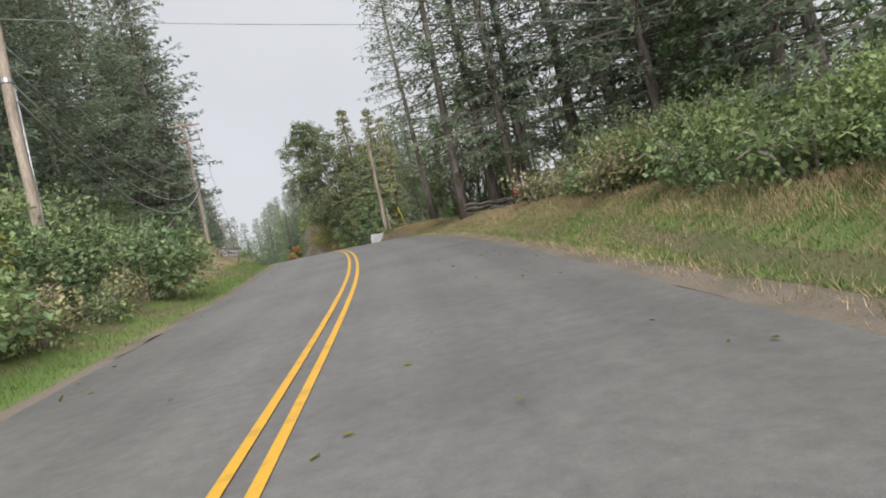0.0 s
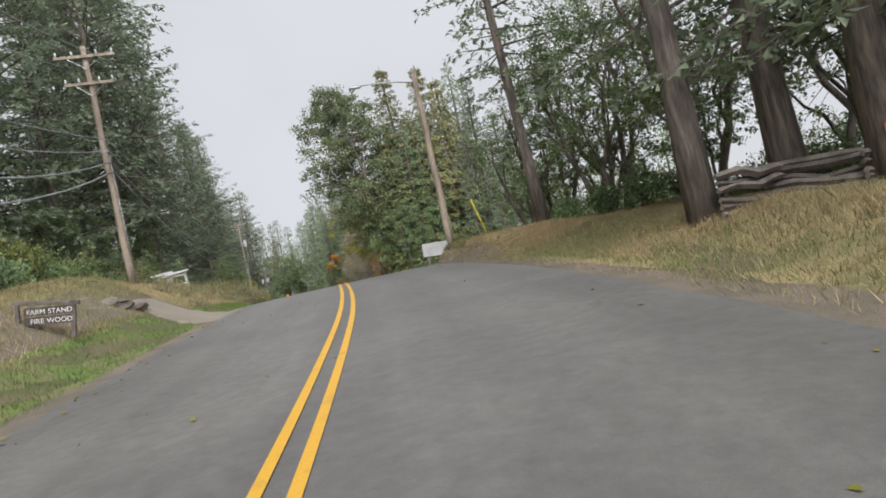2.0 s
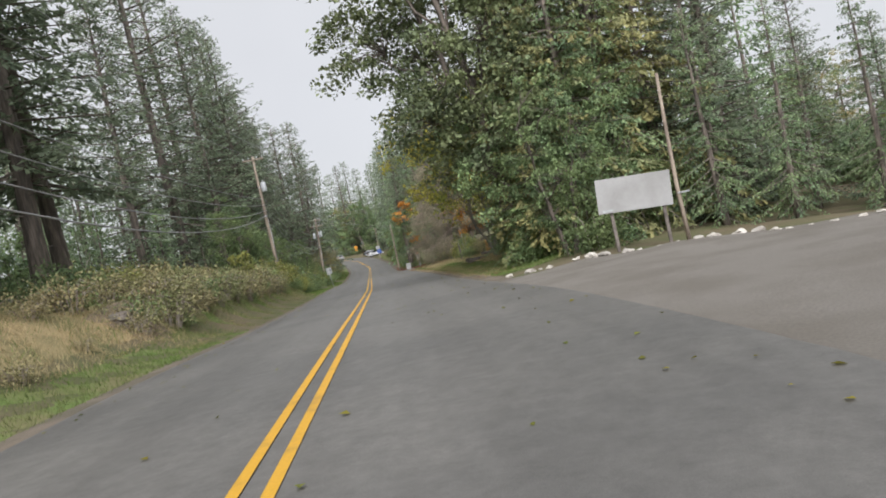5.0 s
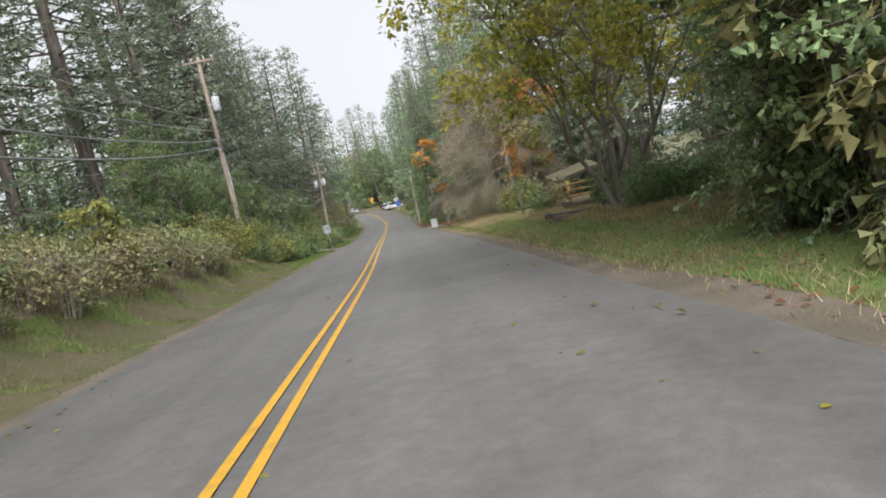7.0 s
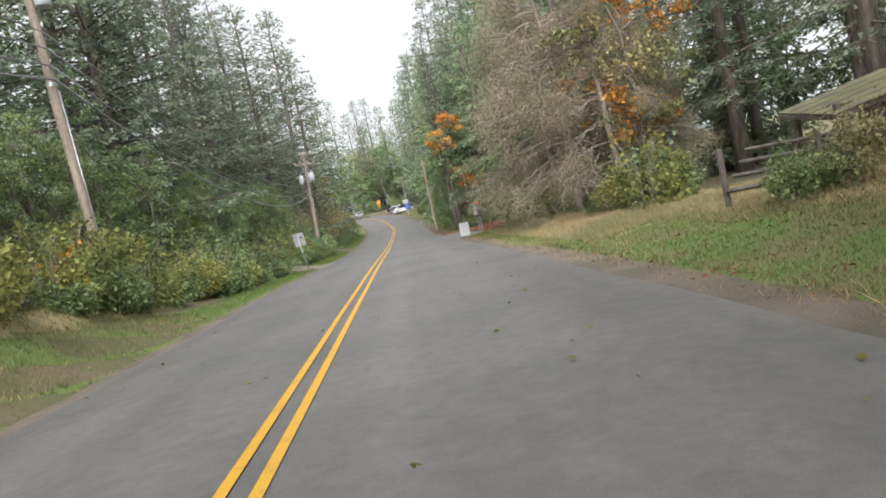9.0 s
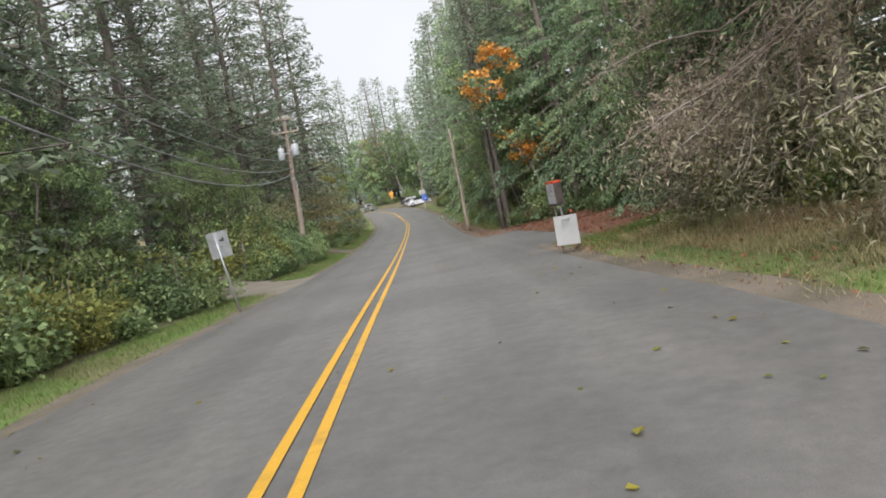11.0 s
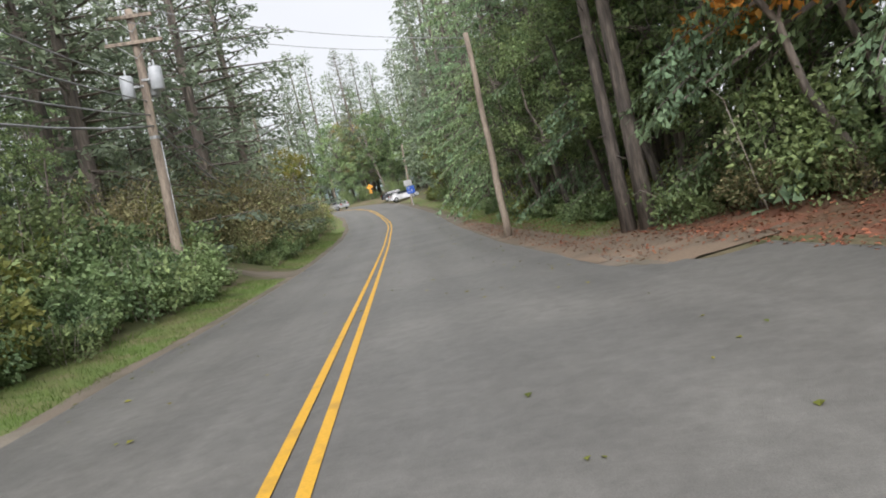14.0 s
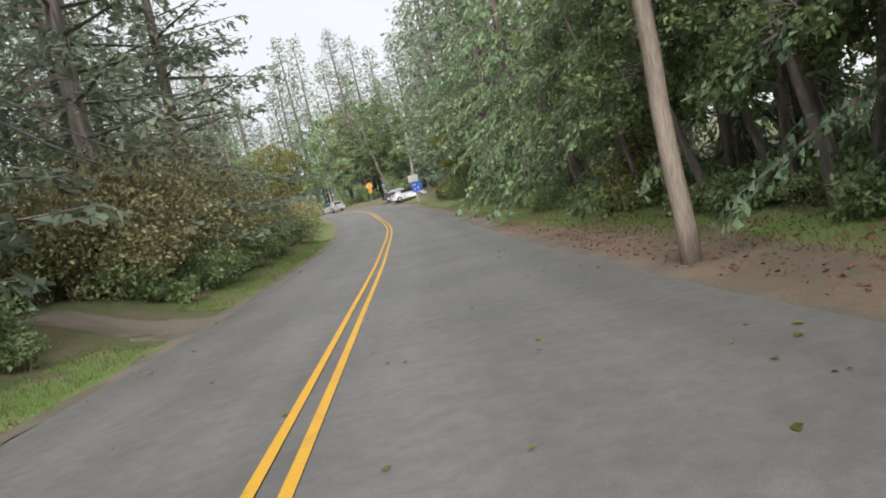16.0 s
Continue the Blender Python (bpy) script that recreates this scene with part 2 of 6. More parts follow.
M = {
    "asphalt": material("asphalt", (0.155, 0.150, 0.139), 0.62, 0.30, 0.35, 90, 0.25, second=(0.128, 0.125, 0.117)),
    "paint": material("yellow_paint", (0.648, 0.360, 0.032), 0.6, 0.22, 3.0, 45, 0.1, second=(0.468, 0.270, 0.045), patch=0.62),
    "ground": material("forest_floor", (0.143, 0.116, 0.068), 0.95, 0.45, 0.45, 14, 0.6, second=(0.094, 0.105, 0.039)),
    "gravel": material("gravel", (0.190, 0.156, 0.120), 0.95, 0.5, 0.9, 40, 0.7, second=(0.128, 0.112, 0.080)),
    "drive": material("gravel_drive", (0.198, 0.182, 0.160), 0.9, 0.4, 0.6, 40, 0.5, second=(0.158, 0.142, 0.120)),
    "pale_drive": material("pale_gravel", (0.262, 0.226, 0.182), 0.95, 0.4, 0.7, 40, 0.6, second=(0.205, 0.180, 0.142)),
    "needle_bed": material("needle_strewn_gravel", (0.205, 0.150, 0.104), 0.95, 0.5, 0.9, 34, 0.7, second=(0.150, 0.116, 0.082)),
    "litter": material("fallen_leaves", (0.22, 0.075, 0.04), 0.9, 0.4, 3, 30, 0.4, second=(0.14, 0.07, 0.035), island=0.5),
    "bark": material("fir_bark", (0.215, 0.180, 0.152), 0.95, 0.7, 3.2, 11, 1.0, second=(0.112, 0.096, 0.084), patch=0.47, per_object=0.2),
    "pale_bark": material("alder_bark", (0.27, 0.25, 0.22), 0.9, 0.4, 2.2, 18, 0.6, second=(0.17, 0.16, 0.13)),
    "twig": material("grey_twig", (0.360, 0.318, 0.282), 0.95, 0.3, 3, 20, 0.3, second=(0.264, 0.204, 0.168)),
    "pole": material("weathered_pole", (0.340, 0.280, 0.220), 0.9, 0.6, 3.0, 26, 0.7, second=(0.205, 0.165, 0.132), patch=0.5, per_object=0.15),
    "old_wood": material("weathered_wood", (0.19, 0.165, 0.145), 0.95, 0.5, 3, 22, 0.8, second=(0.11, 0.095, 0.085), per_object=0.3),
    "moss": material("mossy_boards", (0.165, 0.160, 0.080), 0.95, 0.5, 2.5, 18, 0.8, second=(0.125, 0.112, 0.080), per_object=0.2),
    "new_wood": material("peeled_wood", (0.58, 0.38, 0.15), 0.85, 0.3, 3, 30, 0.3, second=(0.42, 0.28, 0.13)),
    "white": material("white_paint", (0.629, 0.629, 0.612), 0.6, 0.10, 2, 20, 0.1, second=(0.524, 0.524, 0.503)),
    "board": material("board_white", (0.462, 0.462, 0.455), 0.5, 0.06, 1.2, 12, 0.05, second=(0.383, 0.383, 0.376)),
    "dull_board": material("dull_board", (0.36, 0.36, 0.355), 0.6, 0.08, 1.2, 12, 0.05, second=(0.30, 0.30, 0.29)),
    "dark_board": material("dark_board", (0.075, 0.06, 0.05), 0.8, 0.3, 3, 20, 0.2),
    "metal": material("galvanised", (0.45, 0.46, 0.47), 0.45, 0.15, 5, 40, 0.1, metal=0.7, second=(0.36, 0.37, 0.38)),
    "tank": material("grey_tank", (0.50, 0.52, 0.54), 0.45, 0.12, 4, 20, 0.05, second=(0.42, 0.44, 0.46)),
    # black wires, lightened to grey: the sky's sheen is put into the colour
    "wire": material("sky_sheen_wire", (0.320, 0.320, 0.330), 0.5, 0.1, 1, 5, 0.0),
    "yellow": material("yellow_plastic", (0.78, 0.62, 0.05), 0.5, 0.12, 4, 20, 0.05),
    "amber": material("amber_sign", (0.85, 0.36, 0.02), 0.45, 0.08, 4, 20, 0.03),
    "blue": material("blue_sign", (0.03, 0.12, 0.55), 0.45, 0.1, 4, 20, 0.03),
    "red": material("red_sign", (0.62, 0.09, 0.04), 0.5, 0.1, 4, 20, 0.03),
    "orange": material("orange_card", (0.80, 0.13, 0.04), 0.6, 0.1, 4, 20, 0.03),
    "ink": material("dark_ink", (0.05, 0.05, 0.05), 0.7, 0.1, 4, 20, 0.0),
    "faded": material("faded_ink", (0.47, 0.50, 0.50), 0.7, 0.1, 4, 20, 0.0),
    "rock": material("rock", (0.21, 0.18, 0.155), 0.95, 0.5, 1.5, 9, 1.0, second=(0.12, 0.115, 0.085), per_object=0.15),
    "pale_rock": material("pale_rock", (0.52, 0.49, 0.44), 0.95, 0.3, 3, 16, 0.6, second=(0.36, 0.33, 0.29), per_object=0.2),
    "needle": material("fir_needle", (0.275, 0.330, 0.215), 0.75, 0.3, 0.35, 3.0, 0, second=(0.200, 0.250, 0.180), per_object=0.22, island=0.4, through=0.45),
    "cedar": material("cedar_needle", (0.267, 0.354, 0.177), 0.75, 0.3, 0.35, 3.0, 0, second=(0.174, 0.263, 0.152), per_object=0.2, island=0.45, through=0.35),
    "leaf": material("green_leaf", (0.243, 0.324, 0.146), 0.78, 0.3, 0.5, 3.0, 0, second=(0.148, 0.219, 0.113), per_object=0.28, island=0.5, through=0.3),
    "olive": material("olive_leaf", (0.277, 0.294, 0.136), 0.78, 0.3, 0.3, 3.0, 0, second=(0.409, 0.275, 0.122), patch=0.58, per_object=0.15, island=0.5, through=0.3),
    "fresh": material("fresh_leaf", (0.250, 0.315, 0.138), 0.7, 0.3, 0.6, 3.0, 0, second=(0.165, 0.235, 0.108), per_object=0.25, island=0.5, through=0.35),
    "yellow_green": material("yellow_green_leaf", (0.330, 0.335, 0.110), 0.75, 0.3, 0.6, 3.0, 0, second=(0.210, 0.262, 0.105), per_object=0.2, island=0.5, through=0.5),
    "gold_cedar": material("gold_cedar_needle", (0.318, 0.298, 0.130), 0.8, 0.3, 0.35, 3.0, 0, second=(0.238, 0.262, 0.130), per_object=0.15, island=0.45, through=0.3),
    "arbutus": material("arbutus_leaf", (0.205, 0.240, 0.118), 0.6, 0.3, 0.4, 3.0, 0, second=(0.150, 0.190, 0.105), island=0.5, through=0.25),
    "maple_leaf": material("turning_maple_leaf", (0.52, 0.47, 0.11), 0.75, 0.3, 0.6, 3.0, 0, second=(0.30, 0.345, 0.10), per_object=0.2, island=0.5, through=0.6),
    "golden": material("golden_leaf", (0.640, 0.330, 0.075), 0.78, 0.3, 0.7, 3.0, 0, second=(0.60, 0.26, 0.05), patch=0.5, island=0.45, through=0.35),
    "yellowed": material("yellowed_leaf", (0.255, 0.221, 0.038), 0.65, 0.3, 0.5, 3.0, 0, second=(0.136, 0.162, 0.038), island=0.45, through=0.35),
    "brown": material("brown_leaf", (0.310, 0.270, 0.145), 0.85, 0.3, 0.5, 3.0, 0, second=(0.225, 0.245, 0.115), per_object=0.2, island=0.5, through=0.2),
    "rusty": material("rusty_needle", (0.325, 0.270, 0.205), 0.9, 0.3, 0.5, 3.0, 0, second=(0.265, 0.258, 0.165), per_object=0.2, island=0.5, through=0.2),
    "grass": material("green_grass", (0.132, 0.202, 0.051), 0.8, 0.25, 0.2, 2.0, 0, second=(0.179, 0.202, 0.080), patch=0.55, island=0.4, through=0.3),
    "straw": material("dry_grass", (0.450, 0.355, 0.205), 0.9, 0.25, 0.15, 2.0, 0, second=(0.300, 0.280, 0.145), patch=0.52, island=0.4, through=0.25),
    # the haze of distance is mixed into this pale blue-green
    "hill": material("hazed_woods", (0.12, 0.16, 0.16), 0.95, 0.4, 0.02, 0.2, 0, second=(0.15, 0.185, 0.18)),
    "car_silver": material("silver_paint", (0.50, 0.51, 0.52), 0.3, 0.04, 2, 20, 0, metal=0.4, coat=0.6),
    "car_white": material("white_car_paint", (0.70, 0.71, 0.72), 0.3, 0.04, 2, 20, 0, coat=0.6),
    "car_dark": material("black_car_paint", (0.025, 0.026, 0.03), 0.25, 0.04, 2, 20, 0, coat=0.6),
    "tyre": material("tyre_rubber", (0.03, 0.03, 0.03), 0.85, 0.2, 5, 30, 0.1),
    "glass": material("dark_glass", (0.03, 0.035, 0.04), 0.08, 0.05, 2, 10, 0),
    "tail": material("tail_lamp", (0.45, 0.02, 0.02), 0.3, 0.05, 2, 10, 0),
}


# ---- building helpers ----
def mesh_of(name, verts, faces, mat, smooth=False):
    me = bpy.data.meshes.new(name)
    me.from_pydata(np.asarray(verts).tolist(), [], faces.tolist() if isinstance(faces, np.ndarray) else faces)
    me.materials.append(M[mat])
    if smooth:
        me.polygons.foreach_set("use_smooth", [True] * len(me.polygons))
    return me


def part(name, data, parent, label=""):
    ob = new(name, data)
    ob.parent = parent
    return tagged(ob, label)


def thing(name, label, category, group="", at=(0, 0, 0), turn=0.0, kind=""):
    ob = new(name)
    ob.empty_display_size = 0.3
    ob.matrix_world = pose(*at, 0, 0, turn)
    return tagged(ob, label, category, group, kind)


def joined(*pieces):
    """Several (verts, faces) as one."""
    vs, fs, k = [], [], 0
    for v, f in pieces:
        v = np.asarray(v, float).reshape(-1, 3)
        vs.append(v)
        fs += [[i + k for i in q] for q in (f.tolist() if isinstance(f, np.ndarray) else f)]
        k += len(v)
    return np.vstack(vs), fs


def box(size, at=(0, 0, 0), turn=None, bevel=0.06):
    """A box with worn edges: verts, faces. bevel is a share of its least side."""
    sx, sy, sz = (s / 2 for s in size)
    c = min(sx, sy, sz) * 2 * bevel
    bm = bmesh.new()
    bmesh.ops.create_cube(bm, size=1.0)
    bmesh.ops.scale(bm, vec=size, verts=bm.verts)
    bmesh.ops.bevel(bm, geom=bm.edges[:], offset=c, segments=1, affect="EDGES")
    v = np.array([q.co[:] for q in bm.verts])
    bm.verts.index_update()
    f = [[q.index for q in face.verts] for face in bm.faces]
    bm.free()
    if turn is not None:
        v = v @ np.array(turn.to_3x3()).T
    return v + np.array(at), f


def tube(line, radii, sides=8, cap=True):
    """A round bar along a line of points, with a radius at each: verts, faces."""
    p = np.asarray(line, float)
    r = np.broadcast_to(np.asarray(radii, float), (len(p),))
    d = np.gradient(p, axis=0)
    d /= np.linalg.norm(d, axis=1)[:, None] + 1e-9
    ref = np.where(np.abs(d[:, 2:3]) > 0.9, [[1.0, 0, 0]], [[0, 0, 1.0]])
    a = np.cross(d, ref)
    a /= np.linalg.norm(a, axis=1)[:, None] + 1e-9
    b = np.cross(d, a)
    w = np.arange(sides) * 2 * np.pi / sides
    ring = p[:, None] + r[:, None, None] * (np.cos(w)[None, :, None] * a[:, None] + np.sin(w)[None, :, None] * b[:, None])
    f = []
    for i in range(len(p) - 1):
        for j in range(sides):
            k = (j + 1) % sides
            f.append([i * sides + j, i * sides + k, (i + 1) * sides + k, (i + 1) * sides + j])
    if cap:
        f += [list(range(sides))[::-1], [(len(p) - 1) * sides + j for j in range(sides)]]
    return ring.reshape(-1, 3), f


def lump(seed, size, rough=0.25, cut=2):
    """A broken stone, flat below: verts, faces."""
    bm = bmesh.new()
    bmesh.ops.create_icosphere(bm, subdivisions=cut, radius=0.5)
    for v in bm.verts:
        k = 1 + rough * 2 * noise.noise(v.co * 2.1 + Vector((seed * 3.7, seed, 0))) + rough * noise.noise(v.co * 5 + Vector((0, seed * 2.3, seed)))
        v.co = Vector((v.co.x * k * size[0], v.co.y * k * size[1], max(v.co.z, -0.35) * k * size[2]))
    bm.verts.index_update()
    out = np.array([v.co[:] for v in bm.verts]), [[q.index for q in f.verts] for f in bm.faces]
    bm.free()
    return out


def bars(n, width, height, pitch, depth, rng):
    """Rows of writing that cannot be read: bars on a plane facing -y, from the top down."""
    out = []
    for i in range(n):
        w = width * rng.uniform(0.45, 1.0)
        out.append(box((w, depth, height), (0, 0, -i * pitch), bevel=0.02))
    return joined(*out)


# worn wheel tracks and lengthwise streaks in the asphalt
t = M["asphalt"].node_tree
uv = t.nodes.new("ShaderNodeUVMap")
uv.uv_map = "along"
stretch = t.nodes.new("ShaderNodeMapping")
stretch.inputs["Scale"].default_value = (2.6, 0.09, 1)
streak = t.nodes.new("ShaderNodeTexNoise")
streak.inputs["Scale"].default_value, streak.inputs["Detail"].default_value = 1.0, 5
across = t.nodes.new("ShaderNodeSeparateXYZ")
turns = t.nodes.new("ShaderNodeMath")
turns.operation, turns.inputs[1].default_value = "MULTIPLY", 3.49
wheel = t.nodes.new("ShaderNodeMath")
wheel.operation = "COSINE"
worn = t.nodes.new("ShaderNodeMath")
worn.operation, worn.inputs[1].default_value, worn.inputs[2].default_value = "MULTIPLY_ADD", -0.05, 0.85
tone = t.nodes.new("ShaderNodeMath")
tone.operation, tone.inputs[1].default_value = "MULTIPLY_ADD", 0.30
deep = t.nodes.new("ShaderNodeVectorMath")
deep.operation = "SCALE"
t.links.new(uv.outputs[0], stretch.inputs[0]), t.links.new(stretch.outputs[0], streak.inputs[0]), t.links.new(uv.outputs[0], across.inputs[0])
t.links.new(across.outputs[0], turns.inputs[0]), t.links.new(turns.outputs[0], wheel.inputs[0]), t.links.new(wheel.outputs[0], worn.inputs[0])
t.links.new(streak.outputs[0], tone.inputs[0]), t.links.new(worn.outputs[0], tone.inputs[2])
plain = t.nodes["Principled BSDF"].inputs["Base Color"].links[0].from_socket
mottle = t.nodes.new("ShaderNodeTexNoise")
mottle.inputs["Scale"].default_value, mottle.inputs["Detail"].default_value, mottle.inputs["Roughness"].default_value = 5.0, 9, 0.75
speck = t.nodes.new("ShaderNodeMapRange")
speck.inputs[1].default_value, speck.inputs[2].default_value, speck.inputs[3].default_value, speck.inputs[4].default_value = 0.30, 0.70, 0.78, 1.22
grit = t.nodes.new("ShaderNodeMath")
grit.operation = "MULTIPLY"
t.links.new(t.nodes["Texture Coordinate"].outputs["Object"], mottle.inputs[0]), t.links.new(mottle.outputs[0], speck.inputs[0])
t.links.new(speck.outputs[0], grit.inputs[0]), t.links.new(tone.outputs[0], grit.inputs[1])
t.links.new(plain, deep.inputs[0]), t.links.new(grit.outputs[0], deep.inputs["Scale"])
t.links.new(deep.outputs[0], t.nodes["Principled BSDF"].inputs["Base Color"])


# ---- ground, road, verges ----
gx = np.concatenate([np.linspace(-700, -150, 24, endpoint=False), np.linspace(-150, -75, 24, endpoint=False), np.linspace(-75, 32, 108, endpoint=False), np.linspace(32, 90, 16, endpoint=False), np.linspace(90, 600, 16)])
gy = np.concatenate([np.linspace(-300, -40, 12, endpoint=False), np.linspace(-40, 255, 250, endpoint=False), np.linspace(255, 420, 24, endpoint=False), np.linspace(420, 1500, 14)])
XX, YY = np.meshgrid(gx, gy)
ZZ = height(XX.ravel(), YY.ravel())
# the bed below road, shoulders and verges lies a little deeper
gi, gd = near(XX.ravel(), YY.ravel())
ZZ -= 0.35 * ease(6.2, 5.4, gd) * (gd > 0) * ease(38, 41, LINE[gi, 1]) * ease(56, 53, LINE[gi, 1])
ZZ -= 0.08 * ease(-7.4, -6.6, gd) * (gd < 0) * ease(44.8, 46.0, LINE[gi, 1]) * ease(51.0, 50.0, LINE[gi, 1])
nx, ny = len(gx), len(gy)
cells = np.arange(nx * ny).reshape(ny, nx)
quads = np.stack([cells[:-1, :-1], cells[:-1, 1:], cells[1:, 1:], cells[1:, :-1]], -1).reshape(-1, 4)
ground = new("ground", mesh_of("ground", np.stack([XX.ravel(), YY.ravel(), ZZ], 1), quads, "ground", True))
tagged(ground, "brown earth with moss, needles and short dry grass", "ground", kind="structure")


def ribbon(name, i0, i1, inner, outer, lift, mat, steps=1, cross=2, wave=0.0, tuck=(0.0, 0.0), hug=4.4):
    """A strip along the road between two ways to the right of its middle; functions of the sample give a changing edge."""
    idx = np.arange(i0, i1, steps)
    va, vb = (np.array([f(i) if callable(f) else f for i in idx], float) for f in (inner, outer))
    if wave:
        va = va + wave * np.array([noise.noise(Vector((i * 0.11, 3.1, lift * 50))) for i in idx])
        vb = vb + wave * np.array([noise.noise(Vector((i * 0.13, 7.7, lift * 50))) + 0.5 * noise.noise(Vector((i * 0.6, 1.7, 0))) for i in idx])
    rows = []
    for k in range(cross + 1):
        u = k / cross
        d = va * (1 - u) + vb * u
        x, y = LINE[idx, 0] + RIGHT[idx, 0] * d, LINE[idx, 1] + RIGHT[idx, 1] * d
        crown = -0.008 * np.abs(d)
        z = LINE[idx, 2] + 0.03 + crown + lift
        z = np.where(np.abs(d) > hug, np.maximum(z, height(x, y) + 0.03 + lift), z)
        z = z - (tuck[0] if k == 0 else tuck[1] if k == cross else 0.0)
        rows.append(np.stack([x, y, z], 1))
    v = np.stack(rows, 1).reshape(-1, 3)
    w = cross + 1
    f = [[i * w + k, i * w + k + 1, (i + 1) * w + k + 1, (i + 1) * w + k] for i in range(len(idx) - 1) for k in range(cross)]
    me = mesh_of(name, v, f, mat, True)
    if mat == "asphalt":
        # lengthwise coordinates: metres across and along
        d = (va[:, None] * (1 - np.arange(w) / cross) + vb[:, None] * np.arange(w) / cross).ravel()
        s = np.repeat(idx * 0.5, w)
        loops = np.empty(len(me.loops), int)
        me.loops.foreach_get("vertex_index", loops)
        me.uv_layers.new(name="along").data.foreach_set("uv", np.stack([d[loops], s[loops]], 1).ravel())
    return me


END = len(LINE)


def at_y(y):
    return int(np.abs(LINE[:, 1] - y).argmin())


road = new("road", ribbon("road", 0, END, -4.0, lambda i: 4.3 - 0.2 * float(ease(41, 46, LINE[i, 1]) * ease(54, 51.5, LINE[i, 1])), 0.0, "asphalt", 1, 6, 0.10))
tagged(road, "grey worn asphalt two-lane road, slightly damp", "road", kind="structure")
for side in (-0.135, 0.135):
    line = part("centre_line", ribbon("centre_line", 0, END, side - 0.05, side + 0.05, 0.012, "paint", 1, 1, 0.0), road, "solid yellow painted centre line, worn")
shoulder_l = new("shoulder_left", ribbon("shoulder_left", 0, END, -4.75, -3.85, -0.012, "gravel", 1, 4, 0.35, (0.06, 0.0)))
tagged(shoulder_l, "narrow brown gravel shoulder along the asphalt", "shoulder", kind="structure")
shoulder_r = new("shoulder_right", ribbon("shoulder_right", 0, END, 4.1, 5.1, -0.012, "gravel", 1, 4, 0.4, (0.0, 0.06)))
tagged(shoulder_r, "brown gravel shoulder along the asphalt", "shoulder", kind="structure")
wide_r = new("gravel_pullout", ribbon("gravel_pullout", at_y(143), at_y(172), 4.2, lambda i: 4.7 + 2.0 * math.sin(max(0, min(1, (i - at_y(143)) / 60)) * math.pi), 0.0, "needle_bed", 1, 5, 0.3, (0.03, 0.06)))
tagged(wide_r, "reddish-brown gravel pull-out strewn with needles", "shoulder", kind="structure")


def apron(name, y0, y1, d0, d1, mat, label, flare=3.0, lift=0.035, bend=0.0, notch=0.3):
    """A side road or drive that leaves the road: laid on the ground, wider where it joins."""
    verts, n, m = [], 26, 22
    sgn = 1 if d1 > d0 else -1
    for a in range(n + 1):
        u = a / n
        d = d0 + (d1 - d0) * u
        open_ = flare * (1 - u) ** 3
        for b in range(m + 1):
            w = b / m
            y = (y0 - open_) * (1 - w) + (y1 + open_) * w + bend * u * u
            i = at_y(y)
            wob = notch * noise.noise(Vector((a * 0.5, b * 0.5, d0))) * (1 if b in (0, m) else 0)
            x, yy = LINE[i, 0] + RIGHT[i, 0] * d + AHEAD[i, 0] * wob, LINE[i, 1] + RIGHT[i, 1] * d + AHEAD[i, 1] * wob
            verts.append((x, yy))
    verts = np.array(verts)
    idx, dd = near(verts[:, 0], verts[:, 1])
    base = LINE[idx, 2] + 0.03 - 0.008 * np.abs(dd).clip(0, 5)
    z = np.maximum(height(verts[:, 0], verts[:, 1]) + lift, np.where(np.abs(dd) < 6, base - 0.004, -99))
    w = m + 1
    z.reshape(n + 1, w)[6:, [0, m]] -= 0.10
    z.reshape(n + 1, w)[:6, [0, m]] -= 0.04
    z.reshape(n + 1, w)[n] -= 0.12
    f = [[i * w + k, i * w + k + 1, (i + 1) * w + k + 1, (i + 1) * w + k] for i in range(n) for k in range(m)]
    ob = new(name, mesh_of(name, np.column_stack([verts, z]), f, mat, True))
    return tagged(ob, label, "driveway", kind="structure")


apron("side_road", 55.5, 71.5, 4.0, 45, "drive", "wide grey gravel side road joining the main road", 2.5)
apron("driveway_left", 46.0, 50.0, -3.8, -7.2, "pale_drive", "pale gravel driveway rising from the road", 2.0, 0.06)
apron("driveway_right", 128.8, 141.2, 4.0, 6.2, "asphalt", "paved grey lay-by widening the road below trees", 3.0)
apron("driveway_far_left", 134, 139, -3.8, -22, "pale_drive", "brown gravel driveway beside a wooden post", 2.0)

apron("dirt_drive", 161.6, 163.8, -3.8, -8.5, "gravel", "brown dirt drive cutting through the roadside grass", 1.2)

# ---- distant wooded hills that close the view ----
def ridge(name, cx, cy, width, depth, top, seed):
    n, m = 60, 14
    v = []
    for a in range(n + 1):
        for b in range(m + 1):
            u, w = a / n * 2 - 1, b / m * 2 - 1
            k = (1 - u * u) * (1 - abs(w) ** 1.6)
            v.append((cx + u * width, cy + w * depth, -8 + top * max(0, k) * (0.75 + 0.35 * noise.noise(Vector((u * 3 + seed, w * 2, seed)))) + 5 * noise.noise(Vector((u * 30, w * 9, seed)))))
    f = [[i * (m + 1) + k, (i + 1) * (m + 1) + k, (i + 1) * (m + 1) + k + 1, i * (m + 1) + k + 1] for i in range(n) for k in range(m)]
    # no haze lies before the hills: their colour carries it
    return tagged(new(name, mesh_of(name, v, f, "hill")), "distant hill covered in dark woods, pale haze mixed into the colour", "hill", kind="structure")


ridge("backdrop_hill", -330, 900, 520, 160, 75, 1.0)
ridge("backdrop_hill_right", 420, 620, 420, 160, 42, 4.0)


